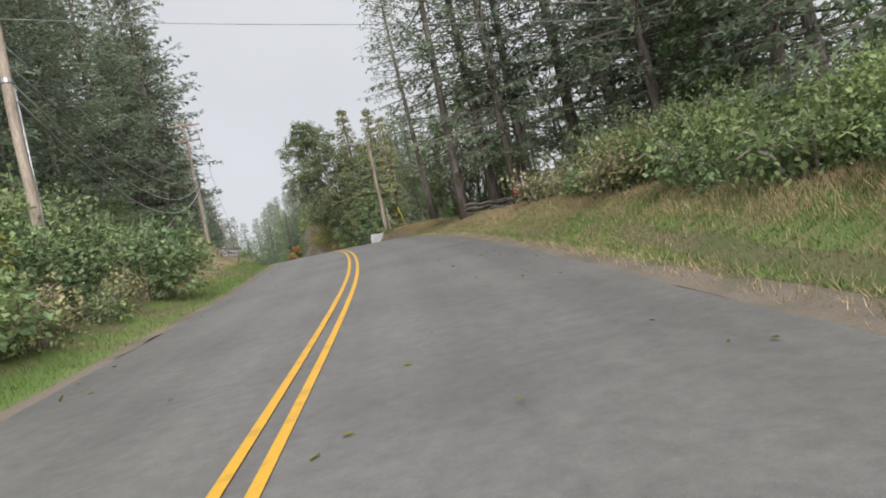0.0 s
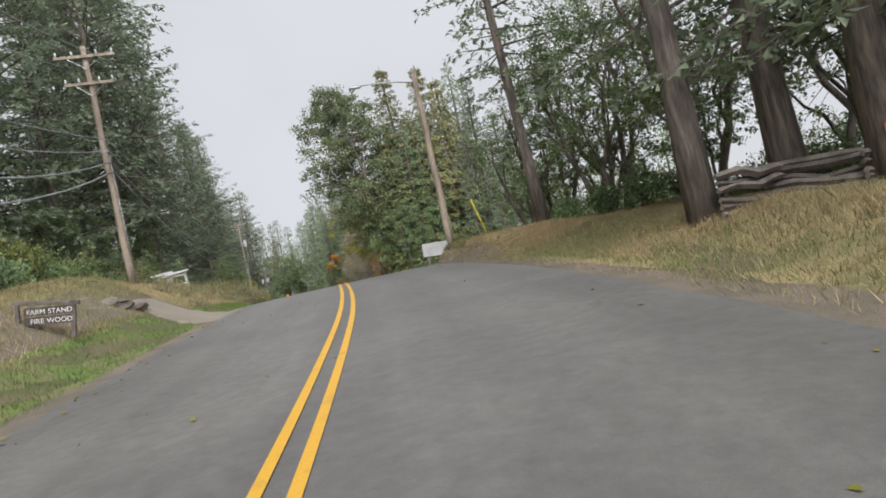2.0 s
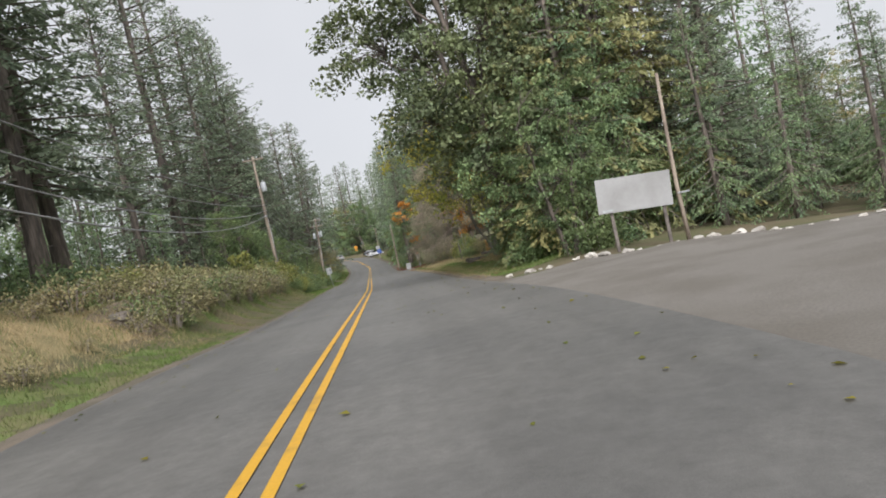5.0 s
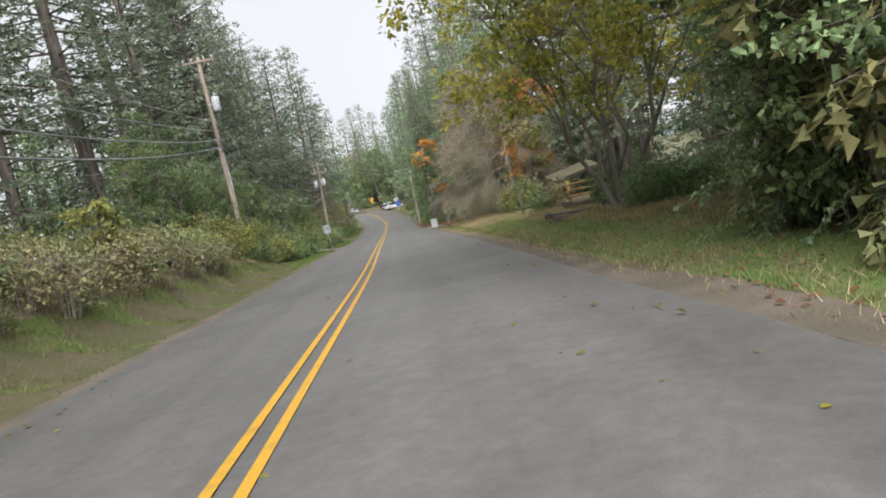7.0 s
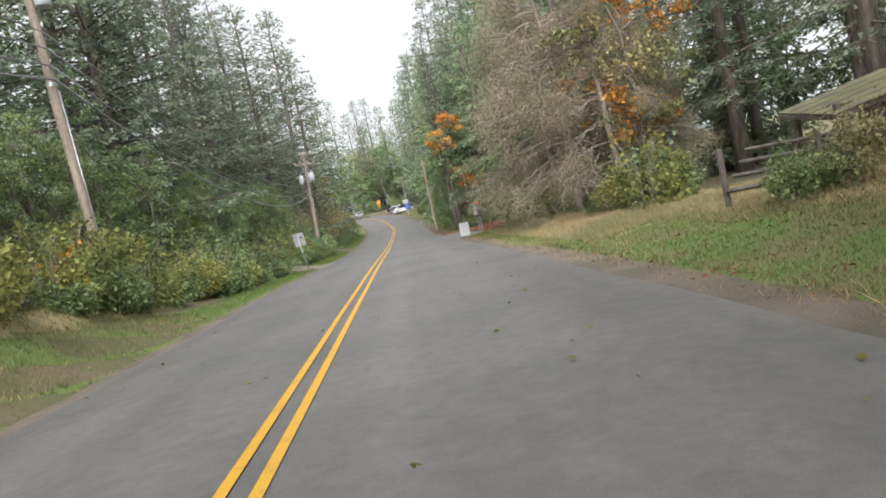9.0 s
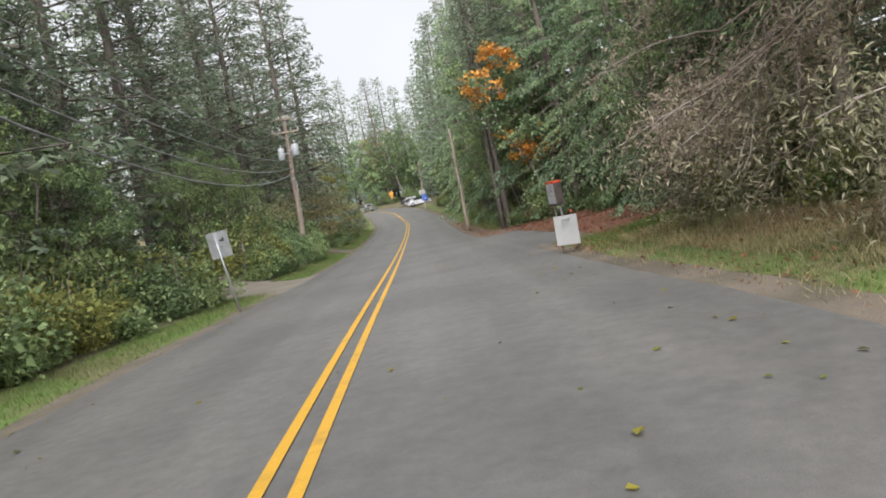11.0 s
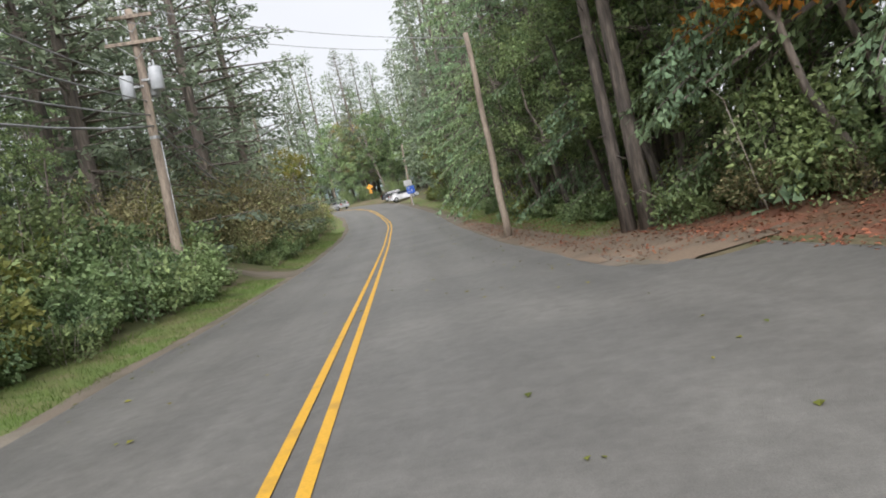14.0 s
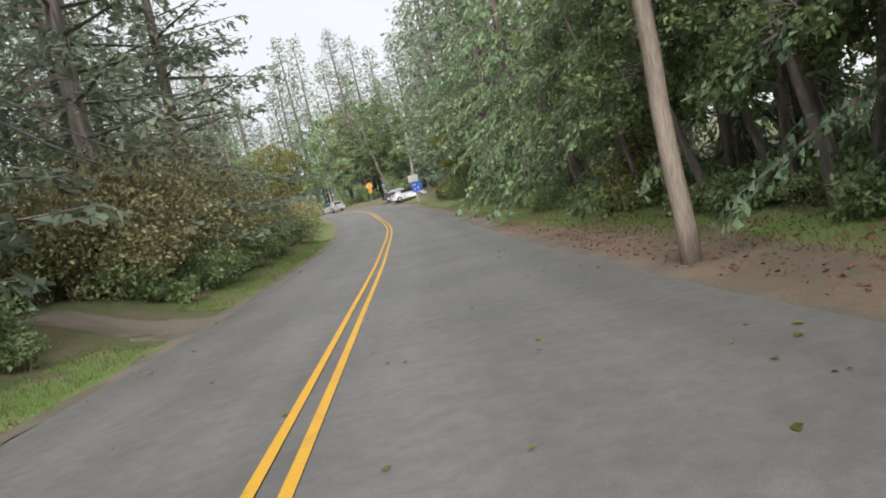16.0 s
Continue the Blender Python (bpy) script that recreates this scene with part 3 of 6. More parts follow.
# ---- utility poles, lamps and wires ----
def sweep(a, b, sag, n=14):
    a, b = np.array(a, float), np.array(b, float)
    u = np.linspace(0, 1, n)[:, None]
    p = a * (1 - u) + b * u
    p[:, 2] -= sag * 4 * (u * (1 - u))[:, 0]
    return p


def utility_pole(x, y, tall, label, arms=(), tanks=(), lean=(0.0, 0.0), radius=0.15, turn=0.0, bands=True):
    z = float(height([x], [y])[0])
    ob = thing("utility_pole", label, "pole", "utility poles along the road", (x, y, z - 0.2), turn)
    ob.rotation_euler = Euler((radians(lean[0]), radians(lean[1]), radians(turn)))
    h = tall + 0.2
    knots = [(0.02 * math.sin(k * 1.7 + x), 0.02 * math.cos(k * 1.3 + y), h * k / 10) for k in range(11)]
    part("shaft", mesh_of("shaft", *tube(knots, [radius * (1.08 - 0.38 * k / 10) for k in range(11)], 12), "pole", True), ob)
    for level, span in arms:
        arm = part("crossarm", mesh_of("crossarm", *box((span, 0.10, 0.12), (0, -radius, level + 0.2)), "pole"), ob)
        for k in (-0.46, -0.2, 0.2, 0.46):
            pin = joined(tube([(0, 0, 0), (0, 0, 0.08), (0, 0, 0.12), (0, 0, 0.2)], [0.02, 0.05, 0.03, 0.045], 8))
            q = part("insulator", mesh_of("insulator", pin[0] + np.array((k * span, -radius, level + 0.26)), pin[1], "tank", True), arm)
        for k in (-1, 1):
            part("brace", mesh_of("brace", *tube([(0, -radius, level - 0.35), (k * span * 0.3, -radius - 0.02, level + 0.16)], 0.015, 5), "metal"), arm)
    for dx, dy, level in tanks:
        can = tube([(dx, dy, level - 0.42), (dx, dy, level - 0.38), (dx, dy, level + 0.34), (dx, dy, level + 0.40), (dx, dy, level + 0.43)], [0.20, 0.23, 0.23, 0.20, 0.05], 16)
        tank = part("transformer", mesh_of("transformer", *can, "tank", True), ob, "grey cylindrical transformer can")
        part("bushing", mesh_of("bushing", *tube([(dx, dy, level + 0.4), (dx, dy, level + 0.52), (dx, dy, level + 0.66)], [0.05, 0.035, 0.02], 8), "tank", True), tank)
        part("bracket", mesh_of("bracket", *box((abs(dx) + 0.05, abs(dy) + 0.05, 0.08), (dx / 2, dy / 2, level)), "metal"), tank)
    if bands:
        part("band", mesh_of("band", *tube([(0, 0, h * 0.56), (0, 0, h * 0.57)], radius * 0.98, 12), "metal"), ob)
        part("conduit", mesh_of("conduit", *tube([(radius * 1.05, 0.02, 0.1), (radius * 0.95, 0.02, h * 0.55)], 0.025, 6), "metal", True), ob)
    return ob


utility_pole(-10.0, 16.8, 10.5, "weathered wooden utility pole behind roadside bushes", [(9.9, 2.2)], turn=10)
utility_pole(-17.7, 51.1, 10.6, "weathered wooden utility pole with two crossarms on the bank", [(10.1, 2.4), (8.9, 2.0)], turn=22)
utility_pole(-35.0, 109.3, 12.2, "weathered wooden utility pole with one transformer above bushes", [(11.9, 1.8)], [(0.42, -0.1, 9.6)], turn=18)
utility_pole(-49.2, 153.4, 10.2, "weathered wooden utility pole with two grey transformers", [(9.9, 1.6), (9.0, 2.0)], [(-0.55, -0.12, 7.7), (0.5, -0.12, 7.9), (0.15, 0.42, 7.8)], lean=(0, 3.5), turn=18, radius=0.19)
utility_pole(-63.5, 188.0, 12.5, "tall weathered utility pole with a crossarm among trees", [(12.0, 2.2)], turn=22)
utility_pole(-59.2, 216.2, 8.0, "wooden utility pole beside blue road signs", turn=20, lean=(0, 2.5), bands=False)
utility_pole(-83.0, 247.0, 8.5, "slim wooden utility pole before the woods at the bend", turn=60, bands=False)
utility_pole(-37.6, 156.3, 7.4, "bare leaning wooden pole at the edge of cedars", lean=(0, 0.5), radius=0.13, bands=False)

lit = utility_pole(-4.0, 51.8, 7.5, "wooden street lamp pole on the grassy bank", radius=0.15, turn=12, bands=False)
lit.name = "street_lamp"
tagged(lit, "wooden pole with a long grey street lamp arm", "street lamp")
arm = part("lamp_arm", mesh_of("lamp_arm", *tube([(0, 0, 7.3), (-0.8, 0.0, 7.48), (-1.7, 0, 7.58), (-2.4, 0, 7.58)], 0.03, 8), "metal", True), lit)
part("lamp_head", mesh_of("lamp_head", *joined(box((0.5, 0.2, 0.12), (-2.55, 0, 7.56), bevel=0.3), tube([(-2.62, 0, 7.52), (-2.62, 0, 7.44)], [0.09, 0.06], 10)), "metal"), arm)

guy = thing("guy_guard", "yellow plastic guy wire guard leaning on the bank", "guy guard", at=(-2.4, 52.0, float(height([-2.4], [52.0])[0]) + 0.1))
part("guard", mesh_of("guard", *tube([(0, 0, -0.1), (-0.4, 0.1, 1.6)], 0.036, 8), "yellow", True), guy)
part("guy_wire", mesh_of("guy_wire", *tube([(-0.4, 0.1, 1.55), (-1.55, -0.15, 5.9)], 0.012, 5), "wire"), guy)


def wire_run(name, pts, sag, label, thick=0.013):
    run = thing(name, label, "wire", "overhead wires")
    for a, b in zip(pts[:-1], pts[1:]):
        part("span", mesh_of("span", *tube(sweep(a, b, sag), thick, 5), "wire", True), run)


TOPS = [(-10.0, 16.8, 9.4), (-17.7, 51.1, 13.6), (-35.0, 109.3, 13.6), (-48.7, 153.4, 9.6), (-63.5, 188.0, 11.6)]
LOWS = [(-10.0, 16.8, 6.6), (-17.7, 51.1, 9.3), (-35.0, 109.3, 8.3), (-48.9, 153.4, 5.4), (-63.5, 188.0, 6.6)]
for k, off in enumerate((-0.9, 0.9)):
    wire_run("power_line", [(x + off, y + off * 0.25, z) for x, y, z in TOPS], 0.9, "thin black power line strung between wooden poles", 0.016)
for k, (dz, sag, thick) in enumerate(((0.9, 1.0, 0.020), (0.4, 1.5, 0.022), (-0.1, 2.0, 0.028), (-0.5, 2.4, 0.034))):
    wire_run("telephone_cable", [(x + 0.18, y, z + dz) for x, y, z in LOWS], sag, "black communication cable sagging between wooden poles", thick)
wire_run("service_wire", [(-48.7, 153.4, 9.2), (-37.5, 156.3, 5.4)], 0.35, "black service wire crossing over the road", 0.014)
wire_run("service_wire", [(-48.7, 153.4, 8.6), (-37.5, 156.3, 5.1)], 0.45, "black service wire crossing over the road", 0.012)
wire_run("crossing_wire", [(-10.0, 16.8, 9.3), (12.5, 25.5, 8.0)], 0.3, "thin black wire crossing over the road", 0.012)
wire_run("crossing_wire", [(-10.0, 16.8, 8.3), (12.5, 25.5, 6.8)], 0.3, "thin black wire crossing over the road", 0.012)


# ---- signs and boards ----
def billboard():
    z = float(height([-6.7], [75.9])[0])
    ob = thing("billboard", "blank white board sign on wooden posts under trees", "sign", at=(-6.75, 75.9, z), turn=2)
    face = part("panel", mesh_of("panel", *box((2.2, 0.05, 1.05), (0, 0, 1.75), turn=pose(0, 0, 0, 0, 4, 0), bevel=0.1), "dull_board"), ob, "blank weathered white panel")
    part("caption", mesh_of("caption", *box((0.3, 0.006, 0.07), (-0.85, -0.032, 1.36), bevel=0.02), "faded"), face, "short line of faded writing")
    for dx in (-0.75, 0.8):
        part("post", mesh_of("post", *box((0.1, 0.1, 2.3), (dx, 0.085, 0.95), bevel=0.1), "old_wood"), ob)
    for dz in (1.45, 2.05):
        part("batten", mesh_of("batten", *box((2.0, 0.05, 0.08), (0, 0.05, dz), bevel=0.1), "old_wood"), ob)


billboard()
stake = thing("leaning_pole", "thin bare wooden pole leaning beside a white board", "pole", at=(-5.4, 76.2, float(height([-5.4], [76.2])[0])))
part("shaft", mesh_of("shaft", *tube([(0, 0, -0.2), (-0.05, 0, 1.8), (-0.02, 0, 3.6), (0.03, 0, 5.2)], [0.07, 0.065, 0.055, 0.045], 8), "pole", True), stake)
part("bracket", mesh_of("bracket", *box((0.35, 0.05, 0.05), (0.1, -0.06, 1.55)), "metal"), stake)


def white_notice():
    z = float(height([-27.65], [125.65])[0])
    ob = thing("notice_board", "white notice board on short legs in roadside grass", "sign", at=(-27.65, 125.65, z + 0.26), turn=-16)
    face = part("panel", mesh_of("panel", *box((0.56, 0.03, 0.68), (0, 0, 0.36), turn=pose(0, 0, 0, -4, 0, 0), bevel=0.1), "board"), ob, "white panel with rows of small print")
    r = np.random.default_rng(2)
    v, f = bars(8, 0.34, 0.010, 0.045, 0.004, r)
    part("print", mesh_of("print", v + np.array((0, -0.022, 0.53)), f, "faded"), face, "rows of small grey print")
    part("heading", mesh_of("heading", *box((0.2, 0.005, 0.045), (0.02, -0.028, 0.62), bevel=0.02), "faded"), face, "grey-green heading")
    part("square_mark", mesh_of("square_mark", *box((0.075, 0.005, 0.075), (0.08, -0.014, 0.15), bevel=0.02), "faded"), face, "small grey square")
    for dx in (-0.2, 0.2):
        part("leg", mesh_of("leg", *box((0.03, 0.03, 0.8), (dx, 0.045, 0.02), bevel=0.1), "old_wood"), ob)
    flag = thing("marker_flag", "small orange marker with a dark top on a thin stake", "marker", at=(-27.5, 125.85, z + 0.26))
    part("stake", mesh_of("stake", *tube([(0, 0, -0.36), (0, 0, 0.82)], 0.008, 5), "old_wood"), flag)
    part("flag", mesh_of("flag", *box((0.05, 0.012, 0.05), (0.0, -0.02, 0.77), bevel=0.1), "orange"), flag, "bright orange tag")
    part("cap", mesh_of("cap", *box((0.06, 0.04, 0.05), (0.01, 0, 0.83), bevel=0.3), "ink"), flag)


white_notice()


def sign_back():
    z = float(height([-37.0], [126.4])[0])
    ob = thing("road_sign", "grey back of a leaning metal road sign on a steel post", "sign", at=(-37.05, 126.4, z), turn=8)
    ob.rotation_euler = Euler((0, radians(-6), radians(12)))
    face = part("plate", mesh_of("plate", *box((0.62, 0.012, 0.74), (0.02, 0.06, 2.10), turn=pose(0, 0, 0, 0, 3, 0), bevel=0.2), "metal"), ob, "dull aluminium plate")
    part("post", mesh_of("post", *tube([(-0.02, 0, -0.25), (-0.02, 0.0, 1.4), (-0.02, 0.02, 2.44)], 0.035, 8), "metal", True), ob, "grey galvanised post")
    part("bracket", mesh_of("bracket", *box((0.16, 0.03, 0.05), (0.03, 0.035, 2.05), bevel=0.2), "metal"), ob)
    part("sticker", mesh_of("sticker", *joined(box((0.12, 0.004, 0.05), (0.12, 0.05, 2.20), turn=pose(0, 0, 0, 0, 12, 0), bevel=0.02), box((0.05, 0.004, 0.10), (0.17, 0.05, 2.22), bevel=0.02)), "ink"), face, "dark scribbled marks")


sign_back()


def community_mailbox():
    """Two locker units side by side on a steel stand, with rows of small doors above two parcel doors."""
    x, y = -28.95, 135.40
    z = float(height([x], [y])[0])
    ob = thing("community_mailbox", "pale grey community mailbox with red tops on a steel stand", "mailbox", at=(x, y, z + 0.22), turn=-60)
    ob.scale = (0.86, 0.86, 0.9)
    for dx in (-0.205, 0.205):
        unit_ = part("cabinet", mesh_of("cabinet", *box((0.385, 0.36, 0.88), (dx, 0.17, 1.33), bevel=0.04), "dark_board"), ob, "dark steel cabinet")
        part("top_band", mesh_of("top_band", *box((0.395, 0.38, 0.10), (dx, 0.17, 1.815), bevel=0.1), "red"), unit_, "red top band")
        for row in range(3):
            for col in (-1, 0, 1):
                part("small_door", mesh_of("small_door", *box((0.112, 0.02, 0.155), (dx + 0.121 * col, -0.014, 1.67 - 0.168 * row), bevel=0.08), "dull_board"), unit_)
                part("lock", mesh_of("lock", *tube([(dx + 0.121 * col + 0.03, -0.03, 1.66 - 0.168 * row), (dx + 0.121 * col + 0.03, -0.02, 1.66 - 0.168 * row)], 0.014, 8), "ink"), unit_, "round dark lock")
        for col in (-1, 1):
            part("parcel_door", mesh_of("parcel_door", *box((0.175, 0.02, 0.33), (dx + 0.092 * col, -0.014, 1.08), bevel=0.04), "dull_board"), unit_)
    part("shelf", mesh_of("shelf", *box((0.84, 0.34, 0.06), (0, 0.17, 0.85), bevel=0.1), "dark_board"), ob, "dark steel base plate")
    for dx in (-0.3, 0.3):
        part("leg", mesh_of("leg", *box((0.07, 0.07, 1.35), (dx, 0.17, 0.17), bevel=0.1), "metal"), ob)


community_mailbox()


def lettering(text, size, mat, at, parent, name="lettering"):
    cu = bpy.data.curves.new(name, "FONT")
    cu.body, cu.size, cu.extrude, cu.align_x = text, size, 0.004, "CENTER"
    tmp = bpy.data.objects.new(name, cu)
    scene.collection.objects.link(tmp)
    me = bpy.data.meshes.new_from_object(tmp.evaluated_get(bpy.context.evaluated_depsgraph_get()))
    bpy.data.objects.remove(tmp)
    me.materials.clear()
    me.materials.append(M[mat])
    me.transform(pose(*at, 90, 0, 0))
    return part(name, me, parent, "hand-painted white capital letters")


def farm_sign():
    x, y = -12.1, 37.6
    z = float(height([x], [y])[0])
    ob = thing("farm_stand_sign", "dark wooden sign with hand-painted white letters in a timber frame", "sign", at=(x, y, z), turn=14)
    for dx in (-0.8, 0.75):
        part("post", mesh_of("post", *box((0.12, 0.12, 1.15), (dx, 0, 0.45), turn=pose(0, 0, 0, 0, 3 * dx, 0), bevel=0.12), "old_wood"), ob)
    part("rail", mesh_of("rail", *box((1.9, 0.11, 0.12), (0, 0, 1.0), turn=pose(0, 0, 0, 0, 4, 0), bevel=0.12), "old_wood"), ob)
    for k, text in enumerate(("FARM STAND", "FIRE WOOD")):
        slab = part("slab", mesh_of("slab", *box((1.3, 0.035, 0.25), (0.05, -0.06, 0.76 - 0.28 * k), bevel=0.1), "dark_board"), ob)
        for word, dx in zip(text.split(), ((-0.32, 0.36), (-0.30, 0.33))[k]):
            lettering(word, 0.21, "white", (0.05 + dx, -0.082, 0.68 - 0.28 * k), slab)
    ob.matrix_world = pose(x, y, z, 0, 7, 14) @ Matrix.Diagonal((0.72, 0.72, 0.72, 1))


farm_sign()


def curve_sign():
    x, y = -69.8, 231.5 + 8
    x, y = -73.5, 240.5
    z = float(height([x], [y])[0])
    ob = thing("warning_sign", "amber diamond warning sign with a speed tab on a post", "sign", at=(x, y, z), turn=20)
    part("post", mesh_of("post", *box((0.09, 0.09, 2.6), (0, 0.06, 1.2), bevel=0.1), "old_wood"), ob)
    d = part("diamond", mesh_of("diamond", *box((0.75, 0.015, 0.75), (0, 0, 2.2), turn=pose(0, 0, 0, 0, 45, 0), bevel=0.2), "amber"), ob, "amber diamond plate")
    part("arrow", mesh_of("arrow", *joined(box((0.09, 0.006, 0.4), (0.05, -0.014, 2.12), bevel=0.02), box((0.3, 0.006, 0.09), (-0.06, -0.014, 2.33), turn=pose(0, 0, 0, 0, 25, 0), bevel=0.02)), "ink"), d, "black bent arrow")
    t = part("tab", mesh_of("tab", *box((0.5, 0.015, 0.5), (0, 0, 1.38), bevel=0.2), "amber"), ob, "amber speed tab")
    part("mark", mesh_of("mark", *box((0.28, 0.006, 0.2), (0, -0.012, 1.4), bevel=0.02), "ink"), t)


curve_sign()


def blue_signs():
    x, y = -60.2, 216.5
    z = float(height([x], [y])[0])
    ob = thing("direction_sign", "blue road signs with a white panel above on one post", "sign", at=(x + 1.2, y - 0.6, z), turn=18)
    part("post", mesh_of("post", *box((0.09, 0.09, 3.4), (0, 0.06, 1.6), bevel=0.1), "metal"), ob)
    w = part("white_panel", mesh_of("white_panel", *box((1.05, 0.015, 0.75), (-0.1, 0, 3.0), bevel=0.2), "board"), ob, "white information panel")
    v, f = bars(3, 0.7, 0.07, 0.18, 0.005, np.random.default_rng(3))
    part("print", mesh_of("print", v + np.array((-0.1, -0.012, 3.2)), f, "faded"), w)
    b = part("blue_panel", mesh_of("blue_panel", *box((1.05, 0.015, 1.0), (0.1, 0, 2.05), bevel=0.2), "blue"), ob, "blue panel with white symbols")
    for size, at in (((0.3, 0.006, 0.12), (-0.1, -0.012, 2.3)), ((0.14, 0.006, 0.3), (0.2, -0.012, 1.95)), ((0.2, 0.006, 0.12), (-0.15, -0.012, 1.85))):
        part("symbol", mesh_of("symbol", *box(size, at, bevel=0.02), "board"), b)


blue_signs()

card = thing("tree_card", "small orange-red card nailed to a fir trunk", "notice", at=(4.5, 35.30, 2.32), turn=-12)
part("card", mesh_of("card", *box((0.22, 0.02, 0.2), (0, 0, 0), bevel=0.1), "orange"), card)
part("stain", mesh_of("stain", *box((0.12, 0.006, 0.06), (0, -0.012, 0), bevel=0.02), "red"), card)


# ---- fences, stands, stump, rocks ----
def rail_fence():
    ob = thing("rail_fence", "old grey split-rail zigzag fence under firs", "fence")
    r = np.random.default_rng(8)
    stops = []
    for k in range(6):
        x, y = 1.9 + 1.25 * k, 35.6 + 0.1 * k + (0.75 if k % 2 else 0.0)
        stops.append((x, y, float(height([x], [y])[0])))
    for a, b in zip(stops[:-1], stops[1:]):
        a, b = np.array(a), np.array(b)
        d = (b - a) / np.linalg.norm(b - a)
        for k in range(6):
            lift = np.array((0, 0, 0.06 + 0.13 * k + r.uniform(-0.04, 0.04)))
            p = np.linspace(a - d * 0.35 + lift, b + d * 0.35 + lift + (0, 0, r.uniform(-0.08, 0.12)), 5)
            p[1:4] += r.normal(0, 0.04, (3, 3))
            part("rail", mesh_of("rail", *tube(p, np.array([0.055, 0.075, 0.08, 0.07, 0.05]) * r.uniform(0.8, 1.2), 4), "old_wood"), ob)


rail_fence()


def peeled_fence():
    ob = thing("pole_fence", "short fence of peeled yellow poles beside the grass", "fence")
    a, b = np.array((-15.6, 104.6, float(height([-15.6], [104.6])[0]))), np.array((-13.7, 102.6, float(height([-13.7], [102.6])[0])))
    for p in (a, b):
        part("post", mesh_of("post", *tube([p + (0, 0, -0.2), p + (0, 0, 0.5), p + (0.02, 0, 1.08)], [0.08, 0.075, 0.07], 8), "new_wood", True), ob)
    d = (b - a) / np.linalg.norm(b - a)
    for h in (0.35, 0.62, 0.9):
        part("rail", mesh_of("rail", *tube([a - d * 0.15 + (0, 0, h), (a + b) / 2 + (0, 0, h + 0.03), b + d * 0.2 + (0, 0, h + 0.05)], [0.05, 0.05, 0.045], 7), "new_wood", True), ob)
    back_ = thing("rail_fence", "weathered grey rail fence behind the grass", "fence")
    for k in range(4):
        p, q = a + (-2.4 + 0.3 * k, 1.5 + k * 0.8, 0), a + (-0.6, 0.5 + 0.2 * k, 0)
        part("rail", mesh_of("rail", *tube([p + (0, 0, 0.2 + 0.2 * k), q + (0, 0, 0.25 + 0.2 * k)], 0.05, 6), "old_wood"), back_)
    for k in (0, 1):
        p = a + (-2.4 + 1.5 * k, 1.6 - 0.6 * k, 0)
        part("post", mesh_of("post", *tube([p + (0, 0, -0.1), p + (0, 0, 1.0)], 0.06, 7), "old_wood"), back_)


peeled_fence()


def lean_to():
    x, y = -15.4, 106.6
    z = float(height([x], [y])[0])
    ob = thing("lean_to", "small open shelter with a mossy slanted roof", "shelter", at=(x, y, z), turn=18)
    for dx in (-1.0, 1.0):
        for dy in (-0.7, 0.7):
            part("post", mesh_of("post", *box((0.1, 0.1, 1.5), (dx * 0.9, dy * 0.85, 0.7), bevel=0.1), "old_wood"), ob)
    part("roof", mesh_of("roof", *box((2.2, 1.6, 0.10), (0, 0, 1.5), turn=pose(0, 0, 0, 8, -10, 0), bevel=0.2), "old_wood"), ob)
    for k in range(5):
        part("roof_board", mesh_of("roof_board", *box((2.25, 0.30, 0.03), (0, -0.68 + 0.34 * k, 1.575 + 0.05 * (k - 2)), turn=pose(0, 0, 0, 8, -10, 0), bevel=0.2), "moss"), ob)


lean_to()


def timber_steps():
    """Old squared timbers that hold terraces of earth below the fence."""
    for k, (ax, ay, bx, by, lift) in enumerate(((-16.3, 98.6, -14.3, 97.4, 0.10), (-16.0, 98.0, -14.6, 97.2, 0.02), (-15.9, 103.2, -13.9, 101.4, 0.10), (-14.2, 97.2, -13.2, 96.7, 0.06))):
        a, b = np.array((ax, ay)), np.array((bx, by))
        mid, span = (a + b) / 2, float(np.linalg.norm(b - a))
        ob = thing("timber", "grey weathered squared timber edging a terrace of earth", "timber", "terrace timbers", at=(*mid, float(height([mid[0]], [mid[1]])[0]) + lift), turn=math.degrees(math.atan2(b[1] - a[1], b[0] - a[0])))
        part("beam", mesh_of("beam", *box((span, 0.16, 0.2), (0, 0, 0.04), bevel=0.18), "old_wood"), ob)
        for dx in (-0.4, 0.38):
            part("stake", mesh_of("stake", *box((0.07, 0.07, 0.4), (dx * span, -0.11, 0.0), bevel=0.15), "old_wood"), ob)


timber_steps()


def farm_stand(x, y, turn, w=1.5, h=1.05):
    z = float(height([x], [y])[0])
    ob = thing("farm_stand", "small open stand of white-painted timber with a slanted roof", "stand", "farm stands", at=(x, y, z), turn=turn)
    for dx in (-w / 2, w / 2):
        for dy in (-0.4, 0.4):
            part("post", mesh_of("post", *box((0.07, 0.07, h + (0.12 if dy > 0 else 0)), (dx, dy, h / 2 - 0.05), bevel=0.1), "white"), ob)
    part("roof", mesh_of("roof", *box((w + 0.3, 1.15, 0.06), (0, 0, h + 0.02), turn=pose(0, 0, 0, 8, -5, 0), bevel=0.2), "white"), ob, "pale slanted roof board")
    part("shelf", mesh_of("shelf", *box((w, 0.7, 0.05), (0, 0, h * 0.4), bevel=0.1), "white"), ob)
    part("rail", mesh_of("rail", *box((w, 0.05, 0.1), (0, -0.41, h - 0.16), bevel=0.1), "white"), ob)
    part("brace", mesh_of("brace", *tube([(-w / 2, -0.44, h - 0.4), (-w / 2 + 0.35, -0.44, h - 0.1)], 0.03, 5), "white"), ob)


